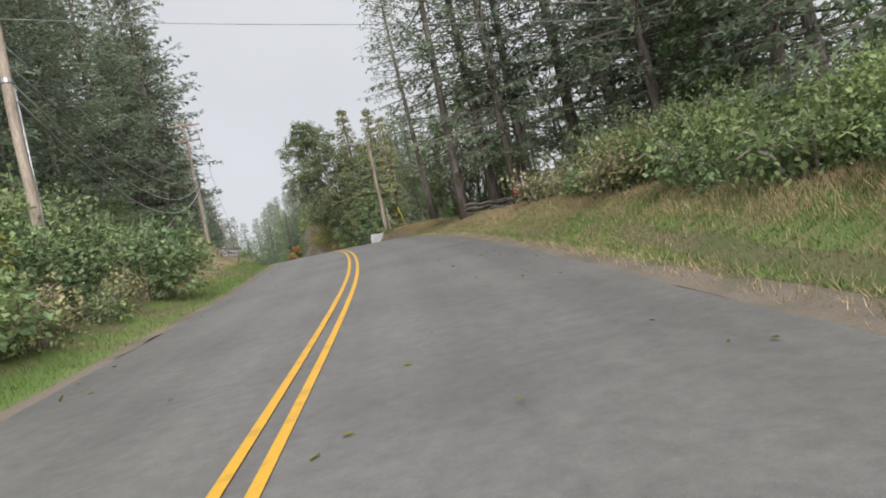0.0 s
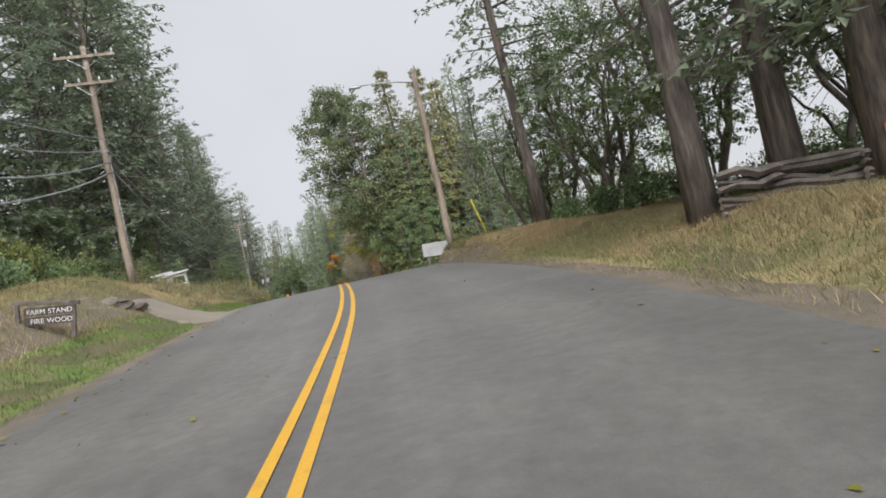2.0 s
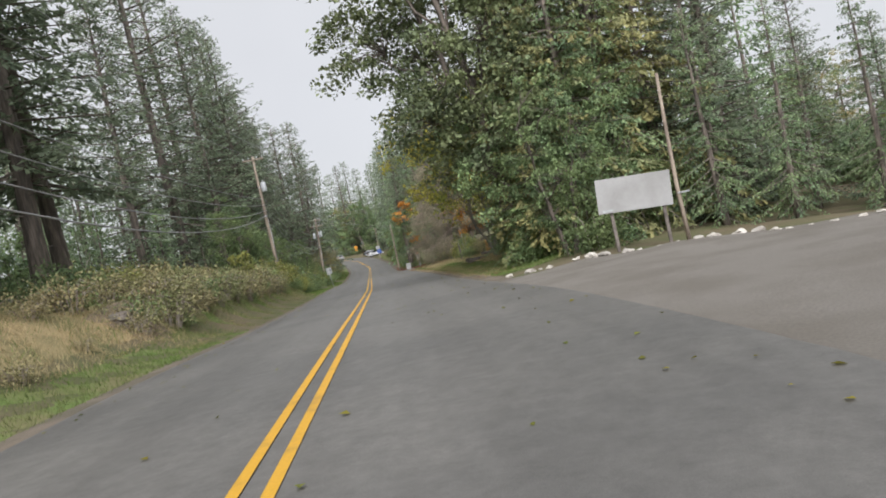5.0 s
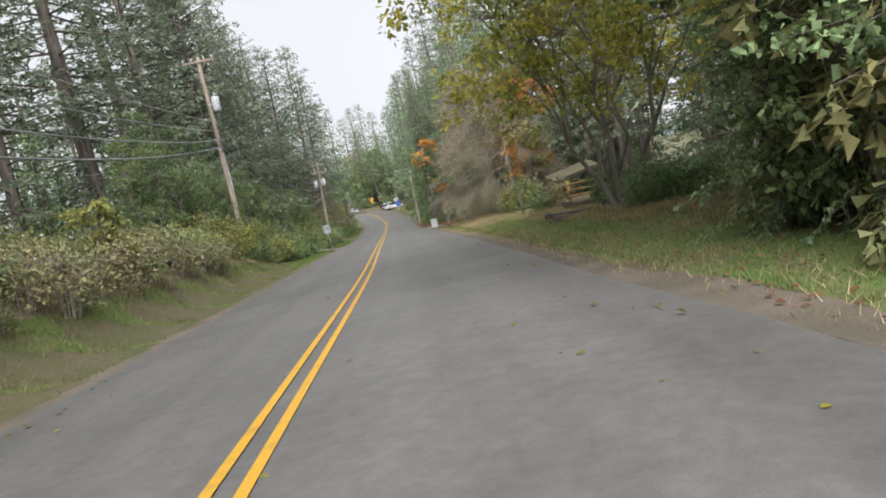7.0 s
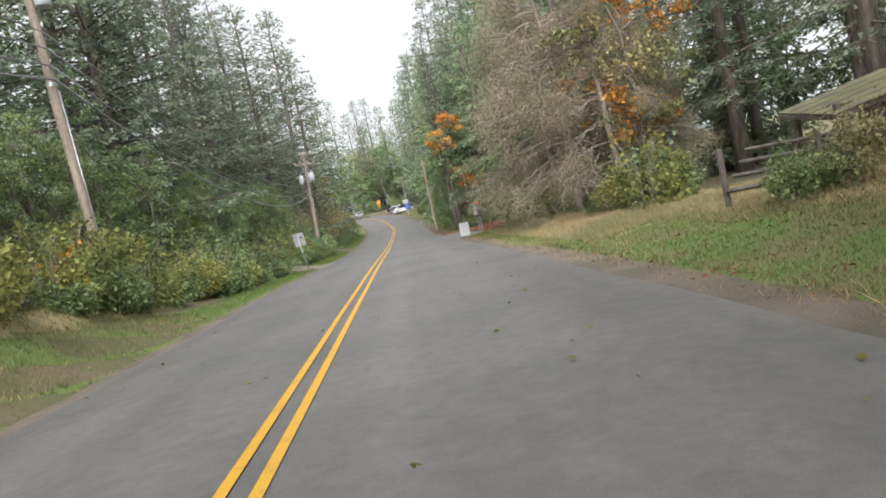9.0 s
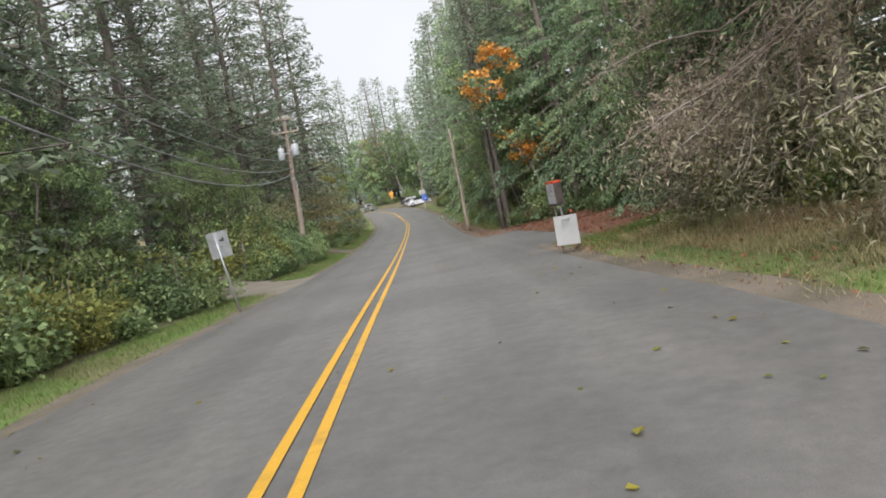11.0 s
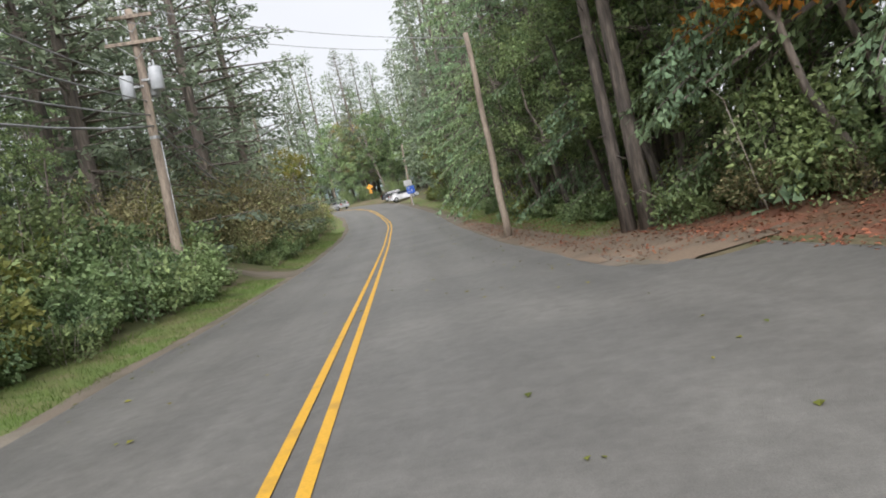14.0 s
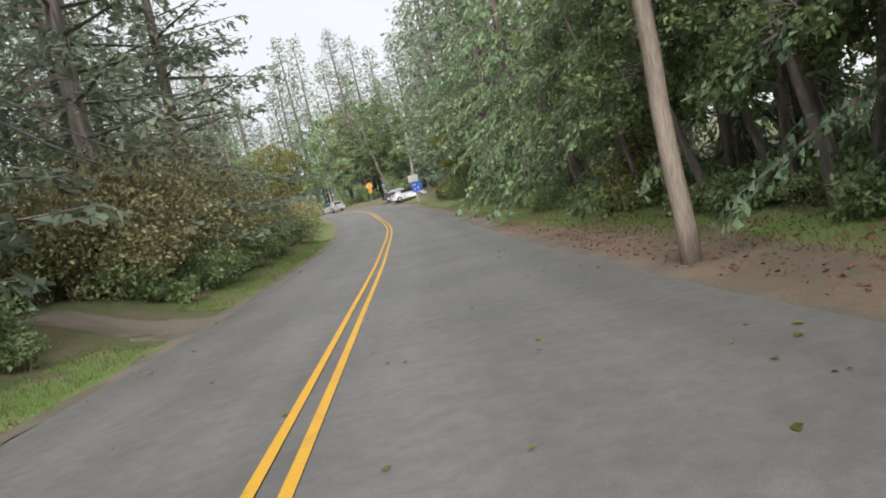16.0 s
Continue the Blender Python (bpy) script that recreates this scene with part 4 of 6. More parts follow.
farm_stand(-19.9, 59.5, 20, 0.95)
farm_stand(-21.2, 60.4, 32, 0.9, 0.95)


def stump():
    x, y = -15.2, 38.0
    z = float(height([x], [y])[0])
    rg = np.random.default_rng(1)
    ob = thing("tree_stump", "tall grey weathered snag stump on the bank", "stump", at=(x, y, z))
    ob.scale = (0.62, 0.62, 0.8)
    n, rings = 18, 9
    v = []
    for k in range(rings):
        h = 2.3 * k / (rings - 1)
        for j in range(n):
            w = 2 * math.pi * j / n
            rad = (0.68 - 0.30 * (k / rings) ** 1.4) * (1 + 0.16 * math.sin(5 * w + k * 0.3) + 0.08 * math.sin(11 * w))
            top = h - (0.55 * (1 + math.cos(w - 0.5)) * 0.5 + 0.25 * abs(math.sin(4 * w))) * (k / (rings - 1)) ** 3
            v.append((rad * math.cos(w) - 0.12 * h, rad * math.sin(w), top - 0.15))
    f = [[k * n + j, k * n + (j + 1) % n, (k + 1) * n + (j + 1) % n, (k + 1) * n + j] for k in range(rings - 1) for j in range(n)]
    f.append([(rings - 1) * n + j for j in range(n)])
    part("snag", mesh_of("snag", v, f, "old_wood"), ob)
    for a in (0.4, 2.2, 3.6):
        part("root", mesh_of("root", *tube([(0.4 * math.cos(a), 0.4 * math.sin(a), 0.35), (0.9 * math.cos(a), 0.9 * math.sin(a), 0.1), (1.3 * math.cos(a), 1.3 * math.sin(a), -0.1)], [0.2, 0.14, 0.06], 7), "old_wood", True), ob)
    x, y = -13.9, 37.6
    z = float(height([x], [y])[0]) + 0.1
    mb = thing("mailbox", "small white mailbox on a short post", "mailbox", at=(x, y, z), turn=15)
    part("post", mesh_of("post", *box((0.08, 0.08, 0.5), (0, 0, 0.2), bevel=0.1), "old_wood"), mb)
    body = joined(box((0.5, 0.24, 0.18), (0, 0, 0.5), bevel=0.1), tube([(-0.25, 0, 0.58), (0.25, 0, 0.58)], 0.12, 12))
    part("body", mesh_of("body", *body, "white"), mb)


stump()


def stone(name, label, x, y, size, seed, mat, turn=0, group="", sink=0.15, rough=0.3):
    z = float(height([x], [y])[0])
    v, f = lump(seed, size, rough, 3)
    ob = new(name, mesh_of(name, v, f, mat))
    ob.matrix_world = pose(x, y, z + size[2] * (0.28 - sink), 0, 0, turn)
    return tagged(ob, label, "rock", group)


for k, (y, d, sx, sy, sz) in enumerate(((86.5, -7.6, 2.4, 1.8, 1.1), (88.6, -7.6, 2.6, 2.0, 1.5), (90.9, -7.2, 1.9, 1.5, 1.1), (84.4, -7.6, 1.5, 1.2, 0.8), (89.8, -6.6, 1.1, 0.9, 0.7), (101.0, -7.0, 3.6, 1.8, 1.3), (103.0, -7.4, 3.0, 1.8, 1.3), (98.5, -6.8, 2.4, 1.3, 0.9), (96.0, -7.2, 2.6, 1.5, 0.9), (85.6, -8.6, 1.8, 1.2, 0.7), (106.6, -8.2, 2.4, 1.6, 1.3), (108.2, -8.7, 1.6, 1.2, 1.0), (104.8, -7.6, 1.2, 0.9, 0.7), (44.0, -6.8, 1.6, 0.9, 0.6), (46.0, -6.7, 1.0, 0.8, 0.5), (75.0, -7.2, 1.4, 0.9, 0.6), (93.0, -9.8, 1.6, 1.1, 0.9))):
    x, yy, _ = spot(y, d)
    stone("rock_outcrop", "brown-grey rock outcrop breaking through the grassy bank", x, yy, (sx, sy * 0.8, sz * 0.8), k + 1.0, "rock", 20 * k, "rocks in the bank", 0.30, 0.24)
rng = np.random.default_rng(12)
for k in range(34):
    u = k / 33
    x, y = -11.0 + 17.0 * u + rng.normal(0, 0.12), 76.1 - 2.0 * u + rng.normal(0, 0.15)
    s = rng.uniform(0.14, 0.34)
    stone("border_stone", "pale rounded border stone at the gravel edge", x, y, (s * 1.3, s, s * 0.7), 20.0 + k, "pale_rock", rng.uniform(0, 180), "border stones", 0.12)

x, y, z = spot(135.0, -6.8)
bollard = thing("wooden_post", "short leaning grey wooden post beside a gravel drive", "post", at=(x, y, z))
part("post", mesh_of("post", *box((0.16, 0.16, 0.95), (0, 0, 0.35), turn=pose(0, 0, 0, 0, -8, 0), bevel=0.12), "old_wood"), bollard)
part("wire_tie", mesh_of("wire_tie", *tube([(-0.1, -0.09, 0.55), (-0.5, -0.15, 0.45), (-0.9, -0.1, 0.2)], 0.01, 5), "wire"), bollard)


# ---- vehicles ----
def car(x, y, z, turn, paint, label, long=4.5, tall=1.5, roof=True):
    ob = thing("car", label, "car", "cars on the road", (x, y, z), turn)
    half = 0.88
    prof = [(-long / 2, 0.45), (-long / 2 + 0.05, 0.85), (-long / 2 + 0.25, 1.0), (-long / 2 + 0.55, tall - 0.12), (-long / 2 + 0.95, tall), (0.35, tall), (long / 2 - 1.35, 0.98), (long / 2 - 0.25, 0.82), (long / 2, 0.6), (long / 2 - 0.02, 0.3), (-long / 2 + 0.05, 0.28)]
    if not roof:
        prof[3:6] = [(-long / 2 + 0.9, 1.02), (-long / 2 + 1.2, 0.95), (0.35, 1.0)]
    v, n = [], len(prof)
    for w, inset in ((-1, 0.10), (-1, 0.0), (1, 0.0), (1, 0.10)):
        for a, h in prof:
            tuck = 0.16 * max(0.0, (h - 0.95) / 0.55)
            v.append((w * (half - tuck - inset), a * (1 - inset * 0.05), h - (inset * 0.4 if h > 0.9 else 0)))
    f = [[k * n + j, k * n + (j + 1) % n, (k + 1) * n + (j + 1) % n, (k + 1) * n + j] for k in range(3) for j in range(n)]
    f += [list(range(n))[::-1], [3 * n + j for j in range(n)]]
    part("body", mesh_of("body", v, f, paint, False), ob)
    if roof:
        part("rear_window", mesh_of("rear_window", *box((1.25, 0.03, 0.42), (0, -long / 2 + 0.385, 1.19), turn=pose(0, 0, 0, -35, 0, 0), bevel=0.2), "glass"), ob)
        for w in (-1, 1):
            part("side_window", mesh_of("side_window", *box((0.03, 2.0, 0.36), (w * 0.80, 0.0, 1.22), turn=pose(0, 0, 0, 0, -14 * w, 0), bevel=0.2), "glass"), ob)
        part("windscreen", mesh_of("windscreen", *box((1.3, 0.03, 0.55), (0, long / 2 - 1.62, 1.26), turn=pose(0, 0, 0, 58, 0, 0), bevel=0.2), "glass"), ob)
    for w in (-1, 1):
        part("tail_lamp", mesh_of("tail_lamp", *box((0.28, 0.06, 0.16), (w * 0.66, -long / 2 + 0.06, 0.86), bevel=0.15), "tail"), ob)
        for a in (-long / 2 + 0.85, long / 2 - 0.9):
            wheel = part("wheel", mesh_of("wheel", *tube([(w * 0.68, a, 0.33), (w * 0.72, a, 0.33), (w * 0.86, a, 0.33), (w * 0.90, a, 0.33)], [0.27, 0.33, 0.33, 0.27], 18), "tyre", True), ob)
            part("rim", mesh_of("rim", *tube([(w * 0.885, a, 0.33), (w * 0.91, a, 0.33)], [0.20, 0.17], 14), "metal"), wheel)
    part("number_plate", mesh_of("number_plate", *box((0.32, 0.02, 0.15), (0, -long / 2 - 0.005, 0.66), bevel=0.1), "board"), ob)
    part("bumper", mesh_of("bumper", *box((1.66, 0.14, 0.2), (0, -long / 2 + 0.04, 0.45), bevel=0.25), paint), ob)


i = at_y(233.0)
car(LINE[i, 0] + RIGHT[i, 0] * 1.7, LINE[i, 1] + RIGHT[i, 1] * 1.7, LINE[i, 2] + 0.02, math.degrees(math.atan2(-AHEAD[i, 0], AHEAD[i, 1])), "car_silver", "silver hatchback driving away round the bend", 4.4, 1.52)
x, y = -63.6, 227.0
car(x, y, float(height([x], [y])[0]) + 0.02, -60, "car_white", "white car parked beside the road at the bend", 4.4, 1.35)
x, y = -66.5, 231.5
car(x, y, float(height([x], [y])[0]) + 0.02, -70, "car_dark", "low black car parked beyond a white one", 4.2, 1.25)


# ---- plants: templates ----
def unit(v):
    return v / (np.linalg.norm(v, axis=-1, keepdims=True) + 1e-9)


def kites(origin, ahead, length, width, rng, flat=0.35, bend=0.12):
    """Small leaf or spray blades: each a bent kite of two triangles that share an edge."""
    n = len(origin)
    a = unit(ahead)
    side = unit(np.cross(a, np.array([0, 0, 1.0])) + rng.normal(0, flat, (n, 3)))
    up = unit(np.cross(side, a))
    L, W = np.broadcast_to(length, (n,))[:, None], np.broadcast_to(width, (n,))[:, None]
    mid = origin + a * L * 0.45 + up * L * bend
    v = np.stack([origin, mid + side * W, origin + a * L, mid - side * W], 1).reshape(-1, 3)
    k = np.arange(n)[:, None] * 4
    return v, np.vstack([np.hstack([k, k + 1, k + 2]), np.hstack([k, k + 2, k + 3])])


def needles(origin, ahead, length, width, rng, flat=0.4):
    """Sprays of needles: lopsided fans of one triangle."""
    n = len(origin)
    a = unit(ahead)
    side = unit(np.cross(a, np.array([0, 0, 1.0])) + rng.normal(0, flat, (n, 3)))
    L, W = length[:, None], width[:, None]
    k = rng.uniform(0.45, 0.95, (n, 1))
    v = np.stack([origin, origin + a * L + side * W * 0.5, origin + a * L * k - side * W], 1).reshape(-1, 3)
    return v, np.arange(3 * n).reshape(-1, 3)


def gathered(pieces):
    vs, fs, k = [], [], 0
    for v, f in pieces:
        vs.append(v), fs.append(np.asarray(f) + k)
        k += len(v)
    return np.vstack(vs), np.vstack(fs)


def trunk_line(rng, H, sway, lean=0.0, n=9):
    u = np.linspace(0, 1, n)
    a, b = rng.uniform(0, 6.3), rng.uniform(0, 6.3)
    x = sway * np.sin(u * 3.1 + a) - sway * math.sin(a) + lean * H * u
    y = sway * np.sin(u * 2.3 + b) - sway * math.sin(b)
    return np.stack([x, y, u * H - 0.3 * (u == 0)], 1)


def conifer(seed, H, crown, R, r0, label, needle="needle", droop=1.0, spray=7, gap=0.85, hang=0.0, fine=1.0, bare=0.0, wood=True, slim=0.62, name="conifer_tree"):
    """A fir or cedar: tapered trunk, uneven whorls of limbs, side twigs on each limb and tufts of needles along the twigs."""
    rng = np.random.default_rng(seed)
    ob = thing(name, label, "tree", "conifers along the road")
    line = trunk_line(rng, H, 0.25)
    u = np.linspace(0, 1, len(line))
    part("trunk", mesh_of("trunk", *tube(line, r0 * (1 - u) ** 0.85 + 0.02 + 0.22 * r0 * np.exp(-u * 40), 10), "bark", True), ob)
    z, limbs, org, dire, lens = crown * H, [], [], [], []
    for h in np.arange(0.12 * H, crown * H, 0.9) if crown > 0.15 else []:
        w, L = rng.uniform(0, 6.3), rng.uniform(0.5, 1.8)
        c = np.array([np.interp(h, line[:, 2], line[:, k]) for k in range(3)])
        limbs.append(tube([c, c + np.array((math.cos(w) * L, math.sin(w) * L, rng.uniform(-0.4, 0.2)))], [0.04, 0.01], 3, False))
    while z < H - 0.3:
        f = (z - crown * H) / (H - crown * H)
        reach = R * (1 - f) ** slim * min(1.0, 0.6 + f * 3)
        w0, many = rng.uniform(0, 6.3), rng.integers(4, 7)
        for k in range(many):
            w = w0 + k * 6.283 / many + rng.normal(0, 0.25)
            # limbs grow unevenly round the trunk
            swell = 0.90 + 0.6 * noise.noise(Vector((1.3 * math.cos(w) + seed, 1.3 * math.sin(w), z * 0.22)))
            if rng.uniform() < 0.12:
                swell *= 0.4
            L = reach * swell * rng.uniform(0.75, 1.2) + 0.3
            tilt = radians((30 * f - 18 * droop * (1 - f)) + rng.normal(0, 8))
            c = np.array([np.interp(z, line[:, 2], line[:, 0]), np.interp(z, line[:, 2], line[:, 1]), z + rng.uniform(-0.25, 0.25)])
            out, perp = np.array((math.cos(w), math.sin(w), 0.0)), np.array((-math.sin(w), math.cos(w), 0.0))
            s = np.linspace(0, 1, 5)[:, None]
            p = c + out * L * s * math.cos(tilt) + np.array((0, 0, 1.0)) * (math.sin(tilt) * L * s + 0.12 * L * s**2 * (1 if hang == 0 else -1.6))
            limbs.append(tube(p[[0, 4]], [0.03 + 0.010 * L, 0.008], 3, False))
            m = max(3, int(L * 2.7 / fine))
            t = np.clip((np.arange(m) + rng.uniform(0.1, 0.9, m)) / m * 0.86 + 0.16, 0, 1)
            q = np.stack([np.interp(t, s[:, 0], p[:, j]) for j in range(3)], 1)
            sgn = np.where((np.arange(m) + k) % 2 == 0, 1.0, -1.0) * rng.uniform(0.35, 1.2, m)
            d = unit(out * rng.uniform(0.5, 1.0, m)[:, None] + perp * sgn[:, None] + np.stack([np.zeros(m), np.zeros(m), rng.normal(-0.22 - hang, 0.2, m)], 1))
            tl = (0.26 + 0.38 * (1 - t)) * (0.45 + 0.5 * min(L, 3.4)) * rng.uniform(0.7, 1.25, m)
            e = np.repeat(np.arange(m), spray)
            a = np.tile((np.arange(spray) + 0.5) / spray, m)
            org.append(q[e] + d[e] * (tl[e] * a * 0.85)[:, None])
            dire.append(d[e] + rng.normal(0, 0.42, (len(e), 3)) + np.array((0, 0, -0.12 - 0.5 * hang)))
            lens.append(fine * rng.uniform(0.24, 0.46, len(e)) * (0.7 + 0.3 * (1 - f)))
        z += gap * rng.uniform(0.75, 1.3) * (0.7 + 0.45 * (1 - f))
    limbs, fl = joined(*limbs)
    if wood:
        tagged(part("branchwork", mesh_of("branchwork", limbs, fl, "bark"), ob), kind="stuff")
    org, dire, lens = np.vstack(org), np.vstack(dire), np.concatenate(lens)
    keep = rng.uniform(size=len(org)) > bare
    v, f = needles(org[keep] + rng.normal(0, 0.05, (keep.sum(), 3)), dire[keep], lens[keep], lens[keep] * rng.uniform(0.26, 0.48, keep.sum()), rng, 0.45)
    part("crown", mesh_of("crown", v, f, needle), ob)
    return ob


def branching(rng, base, ahead, L, r, depth, out, tips, spread=0.55, keep_up=0.25):
    """Limbs that fork; the thin ends are gathered as tips."""
    n = 4
    p, d = [np.array(base, float)], unit(np.array(ahead, float))
    for k in range(n):
        d = unit(d + rng.normal(0, 0.10, 3) + np.array((0, 0, keep_up * 0.12)))
        p.append(p[-1] + d * L / n)
    out.append(tube(p, np.linspace(r, r * 0.62, n + 1), 6 if r > 0.08 else (4 if r > 0.03 else 3), False))
    if depth == 0:
        tips.append((p[-1], d)), tips.append((p[2], d))
        return
    for k in range(rng.integers(2, 4)):
        side = unit(rng.normal(0, 1, 3))
        nd = unit(d + side * spread * rng.uniform(0.6, 1.3) + np.array((0, 0, keep_up * 0.3)))
        branching(rng, p[-1] if k < 2 else p[2], nd, L * rng.uniform(0.62, 0.85), r * 0.62, depth - 1, out, tips, spread, keep_up)


def bough(a, b, r0, r1, rng, sag=0.12, n=5, sides=5):
    """A crooked limb from a to b that bows upwards."""
    u = np.linspace(0, 1, n)[:, None]
    p = a * (1 - u) + b * u
    far = np.linalg.norm(b - a)
    p[:, 2] += sag * far * np.sin(u[:, 0] * np.pi)
    p[1:-1] += rng.normal(0, 0.045 * far, (n - 2, 3))
    return tube(p, np.linspace(r0, r1, n), sides, False)


def broadleaf(seed, H, stems, label, leaf="leaf", bark="bark", size=0.16, W=3.2, low=0.3, lobes=9, clumps=150, per=44, puff=0.5, r0=0.16, extra=None, lean=0.22, tilt=(0.0, 0.0), name="broadleaf_tree", group="broadleaf trees along the road"):
    """A leafy tree: crooked stems, a bough to each lobe of the crown, a twig to each clump of leaves, and gaps between the clumps."""
    rng = np.random.default_rng(seed)
    ob = thing(name, label, "tree", group)
    mid, half = H * (1 + low) / 2, H * (1 - low) / 2
    k = np.arange(lobes)
    ang, lift = k * 2.4 + rng.uniform(0, 0.7, lobes), np.clip((k + 0.5) / lobes * 2 - 1 + rng.normal(0, 0.10, lobes), -0.9, 0.95)
    wide = W * 0.62 * np.sqrt(1.02 - lift**2) * rng.uniform(0.75, 1.1, lobes)
    c = np.stack([np.cos(ang) * wide, np.sin(ang) * wide, mid + half * 0.78 * lift], 1)
    c[:, :2] += np.array(tilt) * c[:, 2:3]
    rad = np.stack([W * rng.uniform(0.34, 0.50, lobes), W * rng.uniform(0.34, 0.50, lobes), np.minimum(half * 0.5, W * 0.42) * rng.uniform(0.7, 1.0, lobes)], 1)
    wood, feet = [], []
    for i in range(stems):
        w = 6.283 * i / stems + rng.uniform(0, 0.8)
        b = np.array((math.cos(w), math.sin(w), 0)) * 0.28 * (stems > 1) + np.array((0, 0, -0.25))
        e = np.array((math.cos(w) * lean * H * (stems > 1) * 0.8 + tilt[0] * mid, math.sin(w) * lean * H * (stems > 1) * 0.8 + tilt[1] * mid, mid + half * 0.35))
        u = np.linspace(0, 1, 8)[:, None]
        p = b * (1 - u) + e * u + np.sin(u * 2.6) * rng.normal(0, 0.05 * W, 3) * np.array((1, 1, 0.2))
        p[1:] += rng.normal(0, 0.035 * W, (7, 3)) * np.array((1, 1, 0.2))
        r = r0 / (1 + 0.12 * stems)
        wood.append(tube(p, r * (1 - 0.72 * u[:, 0]) + 0.25 * r * np.exp(-u[:, 0] * 14), 8, False))
        feet.append(np.column_stack([p, r * (1 - 0.72 * u[:, 0])]))
    feet = np.vstack(feet)
    for i in range(lobes):
        ok = feet[:, 2] < c[i, 2] - 0.15 * rad[i, 2]
        base = feet[ok if ok.any() else slice(None)]
        j = np.linalg.norm(base[:, :3] - (c[i] - (0, 0, 0.5 * W)), axis=1).argmin()
        wood.append(bough(base[j, :3], c[i], base[j, 3] * 0.6, 0.02, rng))
    pick = rng.integers(0, lobes, clumps)
    o = unit(rng.normal(0, 1, (clumps, 3)) + np.array((0, 0, 0.15)))
    spots = c[pick] + o * rad[pick] * rng.uniform(0.35, 1.12, (clumps, 1)) ** 0.6
    for i in range(clumps):
        wood.append(bough(c[pick[i]] * 0.7 + feet[np.abs(feet[:, 2] - c[pick[i], 2] * 0.9).argmin(), :3] * 0.3, spots[i], 0.02, 0.006, rng, 0.05, 3, 3))
    part("trunk", mesh_of("trunk", *joined(*wood), bark, True), ob)
    n = clumps * per
    big = np.repeat(puff * rng.uniform(0.6, 1.35, (clumps, 1)) * np.array((1.0, 1.0, 0.62)), per, 0)
    q = np.repeat(spots, per, 0) + unit(rng.normal(0, 1, (n, 3))) * rng.uniform(0.05, 1, (n, 1)) ** 0.5 * big
    d = rng.normal(0, 1, (n, 3)) + np.array((0, 0, -0.35))
    L = size * rng.uniform(0.6, 1.35, n)
    if extra:
        own = rng.uniform(size=lobes) < extra[1]
        own[-1] = True
        tint = np.repeat(own[pick] & (rng.uniform(size=clumps) < 0.85), per)
        part("coloured_leaves", mesh_of("coloured_leaves", *kites(q[tint], d[tint], L[tint], L[tint] * 0.42, rng, 0.8), extra[0]), ob, "patch of autumn-coloured leaves")
        q, d, L = q[~tint], d[~tint], L[~tint]
    part("crown", mesh_of("crown", *kites(q, d, L, L * 0.42, rng, 0.8), leaf), ob)
    return ob


def bush(seed, W, H, label, leaf="leaf", n=3000, size=0.12, lobes=6, wild=0.12, name="bush", group="roadside bushes", canes=9):
    """A thicket: leaves over and inside several overlapping humps, with arching canes that break the outline."""
    rng = np.random.default_rng(seed)
    ob = thing(name, label, "bush", group)
    c = np.stack([rng.uniform(-0.36, 0.36, lobes) * W, rng.uniform(-0.36, 0.36, lobes) * W, rng.uniform(0.25, 0.62, lobes) * H], 1)
    rad = np.stack([rng.uniform(0.22, 0.36, lobes) * W, rng.uniform(0.22, 0.36, lobes) * W, rng.uniform(0.28, 0.42, lobes) * H], 1)
    pick = rng.integers(0, lobes, n)
    s = unit(rng.normal(0, 1, (n, 3)))
    p = c[pick] + s * rad[pick] * (rng.uniform(0.35, 1.06, (n, 1)) ** 0.5)
    p += 0.10 * W * np.stack([np.sin(p[:, 1] * 5 + seed), np.sin(p[:, 2] * 6 + seed), 0.6 * np.sin(p[:, 0] * 5 + 2)], 1) * 0.5
    p[:, 2] = np.abs(p[:, 2])
    d = s * 0.7 + rng.normal(0, 0.7, (n, 3)) + np.array((0, 0, -0.15))
    L = size * rng.uniform(0.6, 1.4, n)
    stems = []
    for k in range(canes):
        w = rng.uniform(0, 6.3)
        e = np.array((math.cos(w), math.sin(w), 0)) * W * rng.uniform(0.2, 0.52)
        top = H * rng.uniform(0.7, 1.15)
        line = [np.array((0, 0, -0.1)) + e * 0.3, e * 0.6 + (0, 0, top * 0.8), e * 0.9 + (0, 0, top), e * 1.15 + (0, 0, top * 0.86)]
        stems.append(tube(line, [0.02, 0.014, 0.008, 0.003], 3, False))
        t = rng.uniform(0.3, 1, 20)
        q = np.stack([np.interp(t, np.linspace(0, 1, 4), np.array(line)[:, j]) for j in range(3)], 1) + rng.normal(0, wild, (20, 3))
        p, d, L = np.vstack([p, q]), np.vstack([d, rng.normal(0, 1, (20, 3))]), np.concatenate([L, size * rng.uniform(0.7, 1.4, 20)])
    v, f = joined(*stems)
    tagged(part("canework", mesh_of("canework", v, f, "twig"), ob), kind="stuff")
    v, f = kites(p, d, L, L * 0.40, rng, 0.7)
    part("foliage", mesh_of("foliage", v, f, leaf), ob)
    return ob


